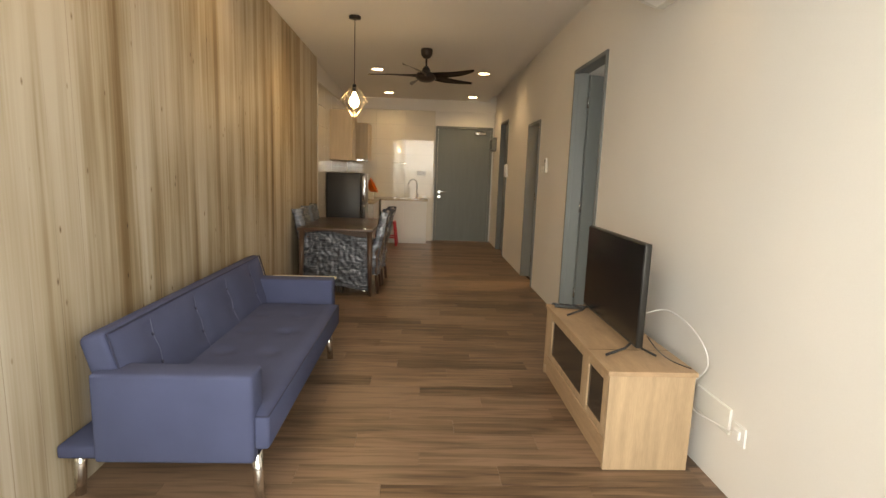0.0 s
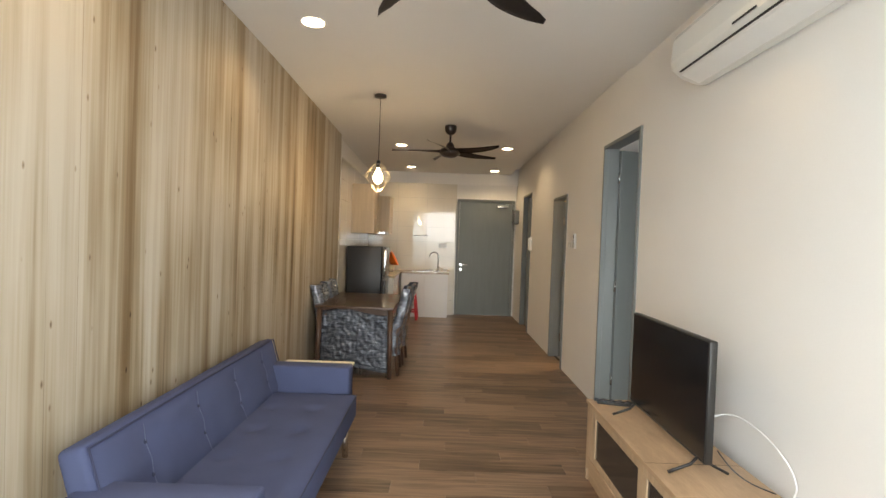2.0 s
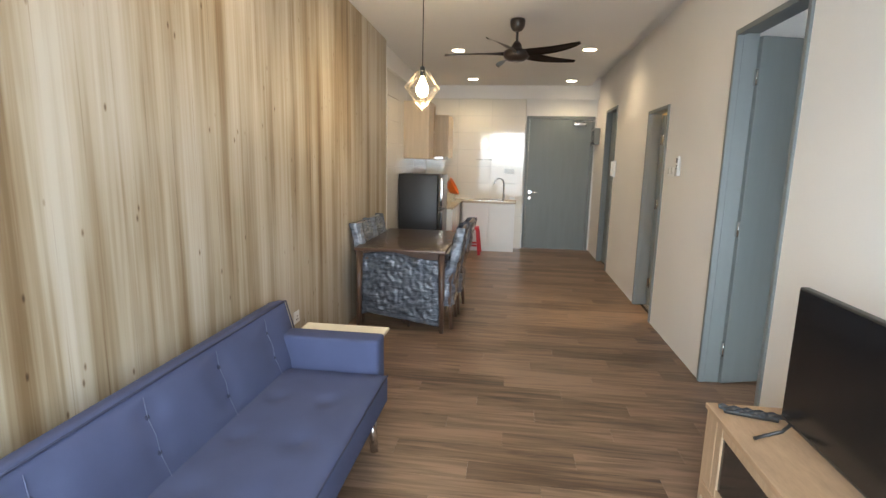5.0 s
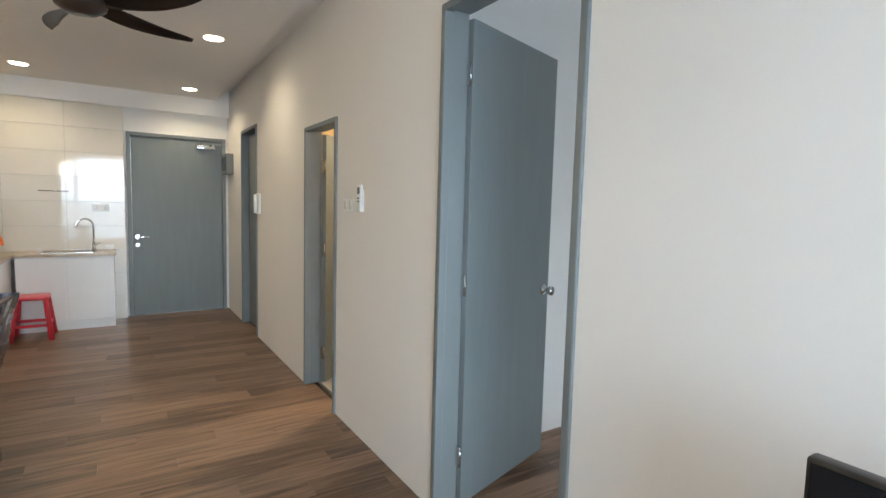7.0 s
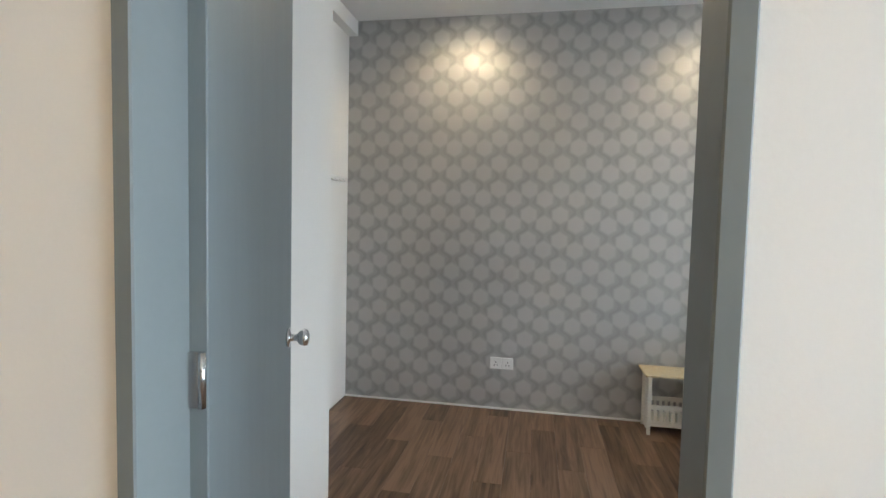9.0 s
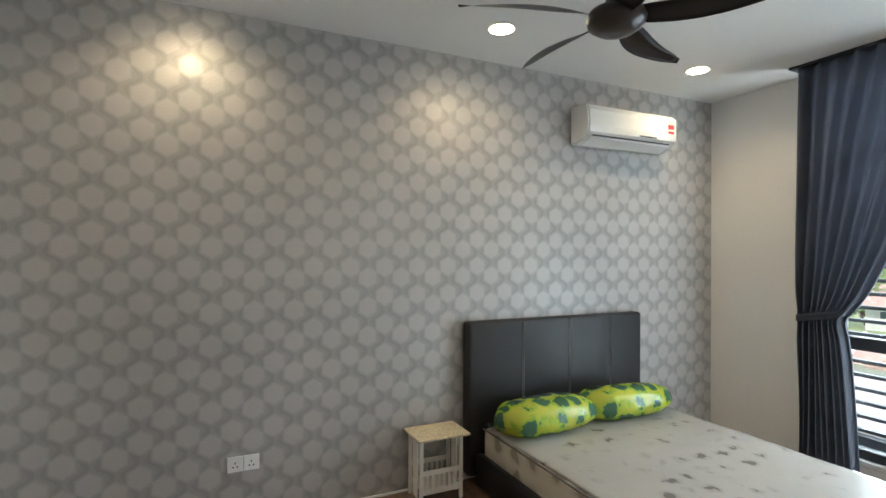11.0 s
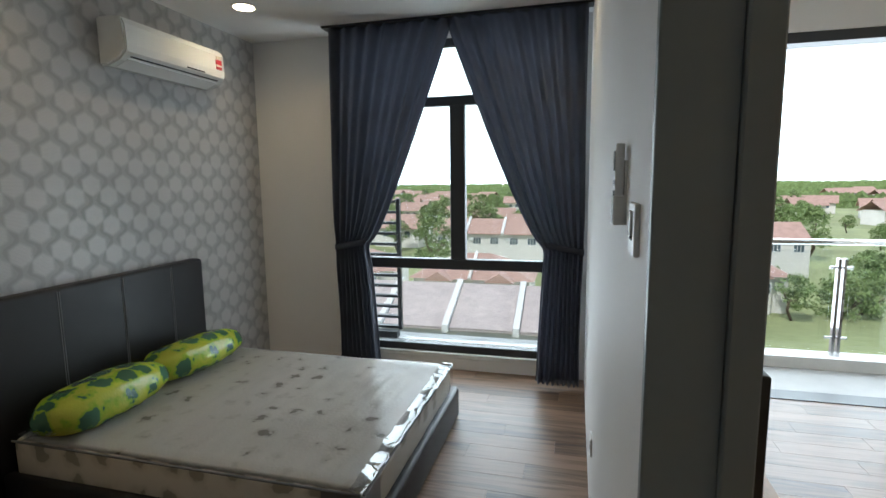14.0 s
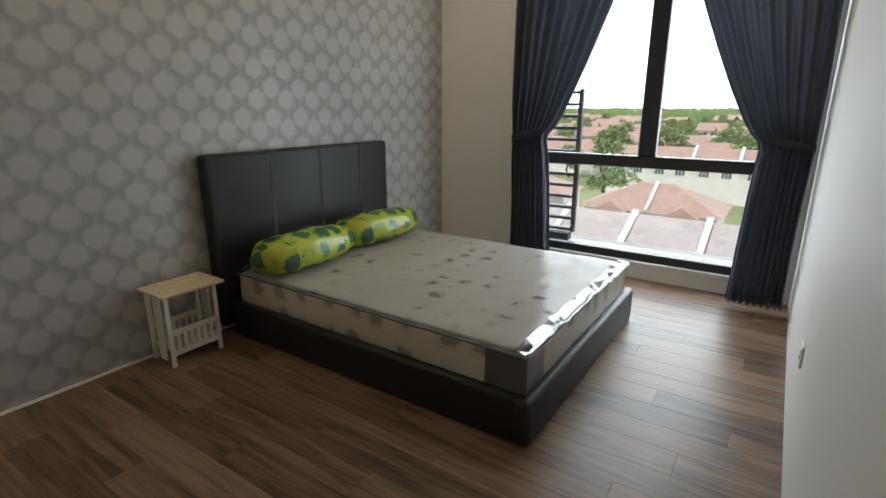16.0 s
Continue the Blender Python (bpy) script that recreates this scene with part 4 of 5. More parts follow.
for y in (0.06, 0.5):
    part("foot", join(cyl(0.02, 0.02, (0.08, y, 0), (0.08, y, 0.04), 10), cyl(0.02, 0.02, (0.48, y, 0), (0.48, y, 0.04), 10)), BLACK, fr)


def base_unit(x0, x1, y0, y1, front, label):
    c = thing("base_cabinet", label, "cabinet", x0, y0, 0, group="kitchen base units")
    w, d = x1 - x0, y1 - y0
    part("body", bx(0, w, 0.02, d, 0.10, 0.825), KWHITE, c) if front == "y" else part("body", bx(0, w - 0.02, 0, d, 0.10, 0.825), KWHITE, c)
    if front == "y":
        n_ = 2
        for i in range(n_):
            part("door", bx(i * w / n_ + 0.002, (i + 1) * w / n_ - 0.002, 0, 0.019, 0.105, 0.815, 0.002, 1), KWHITE, c)
        part("plinth", bx(0, w, 0.05, 0.07, 0, 0.10), KWHITE, c)
    else:
        n_ = max(1, round(d / 0.5))
        for i in range(n_):
            part("door", bx(w - 0.019, w, i * d / n_ + 0.002, (i + 1) * d / n_ - 0.002, 0.105, 0.815, 0.002, 1), KWHITE, c)
        part("plinth", bx(w - 0.07, w - 0.05, 0, d, 0, 0.10), KWHITE, c)
    return c


base_unit(-0.90, -0.02, 9.47, 9.98, "y", "white gloss sink cabinet with two doors")
base_unit(KX + 0.03, -0.93, 8.22, 9.46, "x", "white gloss base cabinets along the side wall")
wt = thing("worktop", "speckled beige L-shaped kitchen worktop", "worktop", 0, 0, 0.826)
part("slab", join(bx(KX + 0.02, -0.91, 8.20, 9.445, 0, 0.035, 0.003, 1)), TOPW, wt)
part("slab", join(bx(KX + 0.02, -0.70, 9.446, 9.985, 0, 0.035), bx(-0.70, -0.0, 9.446, 9.52, 0, 0.035), bx(-0.70, 0.0, 9.88, 9.985, 0, 0.035), bx(-0.22, 0.0, 9.52, 9.88, 0, 0.035)), TOPW, wt)
snk = thing("sink", "stainless steel kitchen sink set in the worktop", "sink", -0.46, 9.70, 0.863)
part("rim", join(bx(-0.245, 0.245, -0.185, -0.165, 0, 0.004), bx(-0.245, 0.245, 0.165, 0.185, 0, 0.004), bx(-0.245, -0.225, -0.165, 0.165, 0, 0.004), bx(0.225, 0.245, -0.165, 0.165, 0, 0.004)), STEEL, snk)
part("bowl", join(bx(-0.23, 0.23, -0.17, 0.17, -0.04, -0.036)), STEEL, snk)
tap = thing("kitchen_tap", "tall chrome swan-neck kitchen tap", "tap", -0.22, 9.86, 0.862)
part("base", lathe([(0.028, 0), (0.028, 0.012), (0.02, 0.02), (0.018, 0.09), (0.012, 0.10)]), CHROME, tap)
part("spout", tube([(0, 0, 0.09), (0, 0, 0.27)] + bezier((0, 0, 0.27), (0, 0, 0.40), (-0.16, -0.03, 0.40), (-0.17, -0.03, 0.27), 14)[1:], 0.011, 10), CHROME, tap)
part("lever", tube([(0.018, 0, 0.06), (0.07, 0, 0.085)], 0.006, 8), CHROME, tap)
box_ = thing("soap_box", "small white box beside the tap", "box", -0.07, 9.90, 0.862)
part("body", bx(-0.045, 0.045, -0.03, 0.03, 0, 0.055, 0.004, 1), WHITE, box_)
up = thing("wall_cabinet", "ash wall cabinet with an open end shelf", "cabinet", KX + 0.004, 8.0, 1.54)
part("body", bx(0, 0.34, 0, 0.40, 0, 0.78), KWOOD, up)
part("open_shelf", join(bx(0.0, 0.36, 0.40, 0.42, 0, 0.78), bx(0.0, 0.36, 0.58, 0.60, 0, 0.78), bx(0.0, 0.36, 0.42, 0.58, 0, 0.02), bx(0, 0.36, 0.42, 0.58, 0.38, 0.40), bx(0, 0.36, 0.42, 0.58, 0.76, 0.78), bx(0, 0.02, 0.42, 0.58, 0.02, 0.76)), KWOOD, up)
part("door", bx(0.341, 0.36, 0.002, 0.398, 0, 0.78), KWOOD, up)
up2 = thing("wall_cabinet", "ash corner wall cabinet beside the hood", "cabinet", KX + 0.004, 9.25, 1.56)
part("body", bx(0, 0.46, 0, 0.60, 0, 0.68), KWOOD, up2)
part("door", bx(0.461, 0.48, 0.002, 0.598, 0, 0.68), KWOOD, up2)
hd = thing("cooker_hood", "slim steel cooker hood with chimney", "cooker hood", KX + 0.004, 8.62, 1.53)
part("canopy", bx(0, 0.48, 0, 0.60, 0, 0.05, 0.006, 2), STEEL, hd)
part("chimney", bx(0, 0.26, 0.17, 0.43, 0.05, 0.78), STEEL, hd)
ob = thing("orange_basin", "orange plastic basin propped on a carton", "basin", -1.13, 9.2, 0.862)
part("carton", bx(-0.09, 0.11, -0.10, 0.10, 0, 0.13, 0.003, 1), CREAM, ob, "brown carton")
bs = lathe([(0.09, 0), (0.14, 0.10), (0.155, 0.11), (0.15, 0.118), (0.13, 0.10), (0.08, 0.012)], 24)
bmesh.ops.transform(bs, matrix=pose(0.02, 0, 0.20, 0, 62, 0), verts=bs.verts)
part("bowl", bs, ORANGE, ob)
st = thing("plastic_stool", "red plastic stool by the sink cabinet", "stool", -0.74, 9.26, 0)
part("seat", bx(-0.145, 0.145, -0.145, 0.145, 0.415, 0.45, 0.014, 2), RED, st)
for sx in (-1, 1):
    for sy in (-1, 1):
        part("leg", cyl(0.022, 0.026, (sx * 0.12, sy * 0.12, 0.42), (sx * 0.165, sy * 0.165, 0), 8), RED, st)
for sx in (-1, 1):
    part("rung", bx(-0.15, 0.15, sx * 0.145 - 0.01, sx * 0.145 + 0.01, 0.14, 0.17), RED, st)
    part("rung", bx(sx * 0.145 - 0.01, sx * 0.145 + 0.01, -0.15, 0.15, 0.14, 0.17), RED, st)
rk = thing("dish_rail", "steel rail on the tiled wall", "rail", -0.58, 9.898, 1.545)
part("rail", join(cyl(0.006, 0.006, (-0.14, -0.03, 0), (0.14, -0.03, 0), 8), cyl(0.005, 0.005, (-0.12, 0, 0), (-0.12, -0.03, 0), 8), cyl(0.005, 0.005, (0.12, 0, 0), (0.12, -0.03, 0), 8)), STEEL, rk)
socket(-0.14, 9.898, 1.36, 0, 2, "white double socket on the kitchen tiles", switch=False)

# bathroom glimpsed through the door
ba = thing("wash_basin", "white basin on a dark vanity", "basin", 2.55, 6.9, 0)
part("vanity", bx(-0.35, 0.34, -0.22, 0.44, 0.0, 0.80), WALNUT, ba, "dark vanity unit")
part("bowl", bx(-0.38, 0.34, -0.25, 0.44, 0.80, 0.88, 0.03, 3), KWHITE, ba)
part("tap", tube([(-0.1, 0.2, 0.88), (-0.1, 0.2, 1.02), (-0.1, 0.1, 1.03)], 0.012), CHROME, ba)
downlight(2.1, 6.4, ZC, 150)

# ---- bedroom things ----
bed = thing("bed_frame", "black leatherette bed frame with tall stitched headboard", "bed", 0, 0, 0)
part("side_rail", bx(2.30, 4.24, 1.175, 1.235, 0.0, 0.215, 0.02, 3), LEATHER, bed)
part("side_rail", bx(2.30, 4.24, 2.715, 2.775, 0.0, 0.215, 0.02, 3), LEATHER, bed)
part("foot_rail", bx(2.28, 2.36, 1.17, 2.78, 0.0, 0.215, 0.025, 3), LEATHER, bed)
part("slat_base", bx(2.36, 4.24, 1.235, 2.715, 0.12, 0.17), DARK, bed)
hb = part("headboard", bx(4.255, 4.35, 1.268, 2.818, 0.05, 1.082, 0.022, 3), LEATHER, bed)
for y in (1.585, 1.98, 2.385):
    for dy in (-0.006, 0.006):
        part("seam", bx(4.2520, 4.2553, y + dy - 0.002, y + dy + 0.002, 0.2, 1.062), STITCH, hb)
mt = thing("mattress", "white printed mattress still in clear plastic", "mattress", 0, 0, 0.182)


def mat_top(u, v):
    x, y = 2.34 + 1.86 * u, 1.235 + 1.485 * v
    w = 0.010 * noise.noise((u * 4, v * 4, 3)) + 0.006 * abs(noise.noise((u * 22, v * 7, 5))) * (1.6 - u)
    return (x, y, 0.216 + w - 0.012 * (max(0, abs(u - 0.5) - 0.46) + max(0, abs(v - 0.5) - 0.46)) / 0.04)


part("core", bx(2.325, 4.21, 1.225, 2.73, 0.0, 0.205, 0.03, 3), MATSIDE, mt, "beige printed mattress side")
part("top_panel", grid(mat_top, 60, 50, 0.004), MATT, mt, "white quilted top with small grey motifs")
part("piping", join(tube([(2.33, 2.735, 0.20), (3.3, 2.738, 0.202), (4.2, 2.735, 0.20)], 0.006, 6), tube([(2.32, 1.23, 0.20), (2.318, 2.0, 0.20), (2.32, 2.73, 0.20)], 0.006, 6)), STITCH, mt)
part("corner_patch", join(bx(2.318, 2.51, 2.7315, 2.7345, 0.02, 0.195), bx(2.3205, 2.3235, 2.55, 2.73, 0.02, 0.195)), FRIDGED, mt, "grey label patch on the corner")
part("plastic_cover", grid(lambda u, v: (2.318 - 0.006 - 0.014 * abs(noise.noise((v * 16, u * 3, 8))) + 0.12 * max(0, u - 0.7) * 2, 1.225 + 1.51 * v, 0.02 + 0.19 * min(1, u / 0.7) + 0.012 * max(0, u - 0.7) / 0.3 + 0.012 * noise.noise((v * 14, u * 2, 6))), 16, 70), FILM, mt, "clear glossy plastic cover")


def pillow(x, y, z, rz, rx, label):
    p = thing("pillow", label, "pillow", x, y, z, rz, group="pillows on the bed")

    def shape(u, v):
        a, b = 2 * math.pi * u, math.pi * (v - 0.5)
        ca, sa, cb = math.cos(a), math.sin(a), math.cos(b)
        k = lambda q, e: math.copysign(abs(q) ** e, q)
        px, py, pz = 0.185 * k(cb, 0.45) * k(ca, 0.7), 0.345 * k(math.sin(b), 0.7), 0.118 * k(cb, 0.6) * k(sa, 0.9)
        n_ = 0.010 * noise.noise((px * 12, py * 10, pz * 10 + x))
        return (px + n_, py + n_, pz + n_ + 0.116)
    part("cover", grid(shape, 36, 26), PILLOW, p)
    for s in (-1, 1):
        part("film_end", grid(lambda u, v: (-0.10 + 0.20 * u, s * (0.335 + 0.055 * v), 0.082 + 0.018 * math.sin(u * 14) * (1 - 0.3 * v)), 12, 3), FILM, p, "loose clear film end")
    c = p
    c.matrix_world = pose(x, y, z, 0, rx, rz)
    return p


pillow(3.97, 2.40, 0.385, 3, 8, "green and yellow leaf-print pillow in clear plastic")
pillow(3.97, 1.72, 0.390, -3, 14, "green and yellow leaf-print pillow in clear plastic")

sd = thing("side_table", "small white slatted bedside table with patterned top", "side table", 4.225, 3.07, 0)
part("top", bx(-0.145, 0.11, -0.175, 0.175, 0.404, 0.418, 0.002, 1), TABTOP, sd, "cut-out flower pattern in cream and gold")
part("shelf", bx(-0.085, 0.10, -0.13, 0.13, 0.085, 0.095), SHELFW, sd)
for x in (-0.09, 0.095):
    for y in (-0.135, 0.135):
        part("leg", bx(x - 0.008, x + 0.008, y - 0.011, y + 0.011, 0, 0.404, 0.001, 1), SHELFW, sd)
    part("rail", bx(x - 0.005, x + 0.005, -0.124, 0.124, 0.175, 0.205), SHELFW, sd)
    part("rail", bx(x - 0.005, x + 0.005, -0.124, 0.124, 0.06, 0.09), SHELFW, sd)
    for i in range(6):
        part("slat", bx(x - 0.004, x + 0.004, -0.10 + i * 0.037, -0.082 + i * 0.037, 0.09, 0.175), SHELFW, sd)
for y in (-0.135, 0.135):
    part("side_panel", bx(-0.03, 0.04, y - 0.004, y + 0.004, 0.02, 0.40), SHELFW, sd)
hk = thing("hook_rail", "small white hook rail on the bedroom wall", "hook rail", 4.05, YB, 1.688)
part("rail", bx(-0.12, 0.20, -0.022, 0, -0.018, 0.018, 0.003, 1), WHITE, hk)
for i in range(4):
    part("hook", tube([(-0.08 + i * 0.08, -0.022, 0), (-0.08 + i * 0.08, -0.04, -0.02), (-0.08 + i * 0.08, -0.045, 0.0)], 0.004, 6), WHITE, hk)
ed = thing("bathroom_door", "plain beige ensuite door in the recess", "door", 3.3675, YB + 0.02, 0, kind="structure")
part("leaf", bx(-0.355, 0.355, 0, 0.04, 0.005, 2.06), OAKS, ed)
part("frame", join(bx(-0.41, -0.36, -0.02, 0.06, 0, 2.10), bx(0.36, 0.41, -0.02, 0.06, 0, 2.10), bx(-0.36, 0.36, -0.02, 0.06, 2.065, 2.10)), GREY, ed)

# ---- balcony ----
setting("balcony_floor", bx(-1.9, 1.35, -0.60, 0.20, -0.25, -0.012), STONE, "grey tiled balcony floor")
setting("balcony_kerb", bx(-1.9, 1.35, -0.62, -0.40, -0.012, 0.09), CONC, "white balcony kerb")
setting("balcony_side", join(bx(1.22, 1.35, -0.60, 0.15, -0.012, 3.0), bx(-1.9, -1.75, -0.60, 0.15, -0.012, 3.0)), PAINT, "white balcony side wall")
rl = thing("balcony_railing", "glass balcony railing with steel posts", "railing", 0, -0.51, 0.09)
part("handrail", cyl(0.025, 0.025, (-1.75, 0, 1.0), (1.22, 0, 1.0), 14), STEEL, rl)
for x in (-1.6, -0.70, 0.22, 1.12):
    for dx in (-0.022, 0.022):
        part("post", bx(x + dx - 0.012, x + dx + 0.012, -0.02, 0.02, 0, 0.86), STEEL, rl)
    for z in (0.16, 0.78):
        part("clamp", cyl(0.012, 0.012, (x - 0.085, 0.0, z), (x + 0.085, 0.0, z), 10), STEEL, rl)
for x0, x1 in ((-1.54, -0.77), (-0.63, 0.15), (0.29, 1.05)):
    p = part("glass_panel", bx(x0, x1, -0.005, 0.005, 0.05, 0.93), TANK, rl, "clear glass panel")
    p.visible_shadow = False
sl = thing("sliding_door", "dark aluminium sliding balcony door, slid open", "door", 0, 0.27, 0, kind="structure")
part("track", bx(-1.38, 1.06, -0.08, 0.10, -0.012, 0.006), FRAME, sl)
part("frame", join(bx(-1.38, -1.33, -0.08, 0.10, 0.006, 2.62), bx(1.01, 1.06, -0.08, 0.10, 0.006, 2.62), bx(-1.33, 1.01, -0.08, 0.10, 2.55, 2.62)), FRAME, sl)
pn = part("panel", join(bx(-1.33, -1.26, -0.02, 0.03, 0.02, 2.54), bx(-0.97, -0.90, -0.02, 0.03, 0.02, 2.54), bx(-1.26, -0.97, -0.02, 0.03, 0.02, 0.10), bx(-1.26, -0.97, -0.02, 0.03, 2.46, 2.54)), FRAME, sl)
part("pane", bx(-1.26, -0.97, 0.0, 0.008, 0.10, 2.46), TANK, pn).visible_shadow = False
setting("balcony_ceiling", bx(-1.9, 1.4, -0.62, 0.15, 2.85, 3.1), PAINT, "white balcony slab overhead")

# ---- the neighbourhood ----
GZ = -14.0
setting("ground", grid(lambda u, v: ((u - 0.5) * 2400, 60 - v * 2400, GZ + 9 * max(0, v - 0.12) + 14 * max(0, v - 0.25) * (0.6 + 0.5 * noise.noise((u * 9, v * 9, 1)))), 80, 80), GRASS, "green ground rising to low hills")
setting("road", bx(-120, 140, -29, -22, GZ - 0.05, GZ + 0.03), ASPH, "narrow asphalt lane behind the terraces")


def roof_slab(x0, x1, y0, z0, y1, z1, thick=0.15):
    """A pitched slab from (y0, z0) to (y1, z1)."""
    bm = bmesh.new()
    a = [bm.verts.new(p) for p in ((x0, y0, z0), (x1, y0, z0), (x1, y1, z1), (x0, y1, z1))]
    b = [bm.verts.new((v.co.x, v.co.y, v.co.z - thick)) for v in a]
    bm.faces.new(a), bm.faces.new(b[::-1])
    for i in range(4):
        bm.faces.new((a[i], b[i], b[(i + 1) % 4], a[(i + 1) % 4]))
    bmesh.ops.recalc_face_normals(bm, faces=bm.faces)
    return bm


def terrace(x, y, z, w, rise, roofm, wall_h, label, deep=5.0, ribs=True):
    """One terrace house, its eaves towards +y, ridge along x."""
    h = thing("terrace_house", label, "house", x, y, z, group="terrace houses")
    part("wall", bx(-w / 2, w / 2, -2 * deep + 0.6, -0.6, 0, wall_h), FACADE, h)
    r = part("roof", join(roof_slab(-w / 2, w / 2, 0, wall_h - 0.1, -deep, wall_h + rise), roof_slab(-w / 2, w / 2, -deep, wall_h + rise, -2 * deep, wall_h - 0.1)), roofm, h)
    if ribs:
        n_ = 22
        for i in range(n_):
            t = (i + 0.5) / n_
            yy, zz = -deep * t, wall_h - 0.1 + (rise + 0.1) * t
            part("tile_row", roof_slab(-w / 2 + 0.3, w / 2 - 0.3, yy + 0.13, zz + 0.03, yy - 0.10, zz + 0.05 + 0.23 * rise / deep, 0.05), roofm, r)
        rows_ = [roof_slab(-w / 2 + 0.34 + k * (w - 0.68) / 17 - 0.04, -w / 2 + 0.34 + k * (w - 0.68) / 17 + 0.04, 0.05, wall_h - 0.02, -deep, wall_h + rise + 0.08, 0.05) for k in range(18)]
        part("tile_roll", join(*rows_), roofm, r)
    part("parapet", roof_slab(w / 2 - 0.22, w / 2 + 0.22, 0.25, wall_h + 0.22, -deep - 0.2, wall_h + rise + 0.42, 0.6), CONC, h, "white dividing parapet")
    for wx in (-w * 0.27, w * 0.2):
        wn = part("window", bx(wx - 0.75, wx + 0.75, -0.62, -0.56, wall_h - 2.1, wall_h - 0.9), WINB, h)
        part("frame", join(*[bx(wx + d - 0.04, wx + d + 0.04, -0.57, -0.52, wall_h - 2.1, wall_h - 0.9) for d in (-0.75, -0.25, 0.25, 0.75)], bx(wx - 0.75, wx + 0.75, -0.57, -0.52, wall_h - 2.14, wall_h - 2.06), bx(wx - 0.75, wx + 0.75, -0.57, -0.52, wall_h - 0.94, wall_h - 0.86)), CONC, wn)
    part("wall_unit", bx(w * 0.42 - 0.9, w * 0.42 - 0.1, -0.6, -0.3, wall_h - 1.5, wall_h - 0.95, 0.03, 1), CONC, h, "white outdoor unit")
    return h


t0 = terrace(8.0, -30.5, GZ, 5.2, 2.2, ROOF, 5.1, "pale-roofed terrace house with white dividing parapets")
for k in (-3, -2, -1, 1, 2, 3, 4):
    copy_thing(t0, pose(8.0 + 5.2 * k, -30.5, GZ))


def hip_house(x, y, z, w, d, wall_h, rise, label):
    h = thing("semi_detached_house", label, "house", x, y, z)
    part("wall", bx(-w / 2 + 0.6, w / 2 - 0.6, -d / 2 + 0.6, d / 2 - 0.6, 0, wall_h), FACADE, h)
    bm = bmesh.new()
    e = [bm.verts.new(p) for p in ((-w / 2, d / 2, wall_h), (w / 2, d / 2, wall_h), (w / 2, -d / 2, wall_h), (-w / 2, -d / 2, wall_h))]
    r0, r1 = bm.verts.new((-w * 0.12, 0, wall_h + rise)), bm.verts.new((w * 0.12, 0, wall_h + rise))
    for f in ((e[0], e[1], r1, r0), (e[1], e[2], r1), (e[2], e[3], r0, r1), (e[3], e[0], r0), tuple(e[::-1])):
        bm.faces.new(f)
    bmesh.ops.recalc_face_normals(bm, faces=bm.faces)
    part("roof", bm, ROOFR, h)
    for gx in (-w * 0.24, w * 0.24):
        g = bmesh.new()
        q = [g.verts.new(p) for p in ((gx - 1.7, d / 2 + 0.9, wall_h - 0.1), (gx + 1.7, d / 2 + 0.9, wall_h - 0.1), (gx, d / 2 + 0.9, wall_h + 1.0), (gx - 1.7, d / 2 - 2.2, wall_h - 0.1), (gx + 1.7, d / 2 - 2.2, wall_h - 0.1), (gx, d / 2 - 2.2, wall_h + 1.0))]
        for f in ((0, 1, 2), (5, 4, 3), (0, 2, 5, 3), (1, 4, 5, 2), (0, 3, 4, 1)):
            g.faces.new([q[i] for i in f])
        part("gable", g, ROOFR, h)
        part("bay", bx(gx - 1.4, gx + 1.4, d / 2 - 0.6, d / 2 + 0.5, 0, wall_h - 0.1), FACADE, h)
        for dx in (-0.8, 0.8):
            wn = part("window", bx(gx + dx - 0.55, gx + dx + 0.55, d / 2 + 0.5, d / 2 + 0.54, wall_h - 1.9, wall_h - 0.7), WINB, h)
            part("frame", join(*[bx(gx + dx + k - 0.04, gx + dx + k + 0.04, d / 2 + 0.54, d / 2 + 0.57, wall_h - 1.9, wall_h - 0.7) for k in (-0.5, -0.17, 0.17, 0.5)], bx(gx + dx - 0.55, gx + dx + 0.55, d / 2 + 0.54, d / 2 + 0.57, wall_h - 1.34, wall_h - 1.26)), CONC, wn)
    part("ridge_band", tube([(0, d / 2, wall_h + 0.1), (0, 0, wall_h + rise + 0.1)], 0.22, 6), FACADE, h, "pale dividing ridge")
    return h


hh = hip_house(13.3, -57, GZ, 15, 10, 4.4, 2.5, "pale house under a terracotta hip roof")
copy_thing(hh, pose(31.5, -60, GZ, 0, 0, 6))
copy_thing(hh, pose(-16, -66, GZ, 0, 0, -4))
t1 = terrace(11.0, -88, GZ, 7.0, 2.4, ROOFR, 6.2, "red-roofed terrace house with arched bay windows", 5.0, False)
for k in range(-6, 3):
    if k:
        copy_thing(t1, pose(11.0 + 7.0 * k, -88 - 0.4 * k, GZ))
rnd = random.Random(5)
fh = thing("far_house", "pale house far off among trees", "house", 40, -150, GZ, group="far houses")
part("wall", bx(-6, 6, -4, 4, 0, 5), FACADE, fh)
part("roof", join(roof_slab(-7, 7, 5, 4.8, 0, 8), roof_slab(-7, 7, 0, 8, -5, 4.8)), ROOFR, fh)
for wx in (-3, 0, 3):
    part("window", bx(wx - 0.7, wx + 0.7, 4.0, 4.05, 2.6, 4.0), WINB, fh)
for _ in range(120):
    yy = -rnd.uniform(115, 420)
    copy_thing(fh, pose(rnd.uniform(-0.9, 0.9) * -yy * 0.9 + 10, yy, GZ + max(0, (-yy - 240) * 0.012), 0, 0, rnd.uniform(-25, 25)))


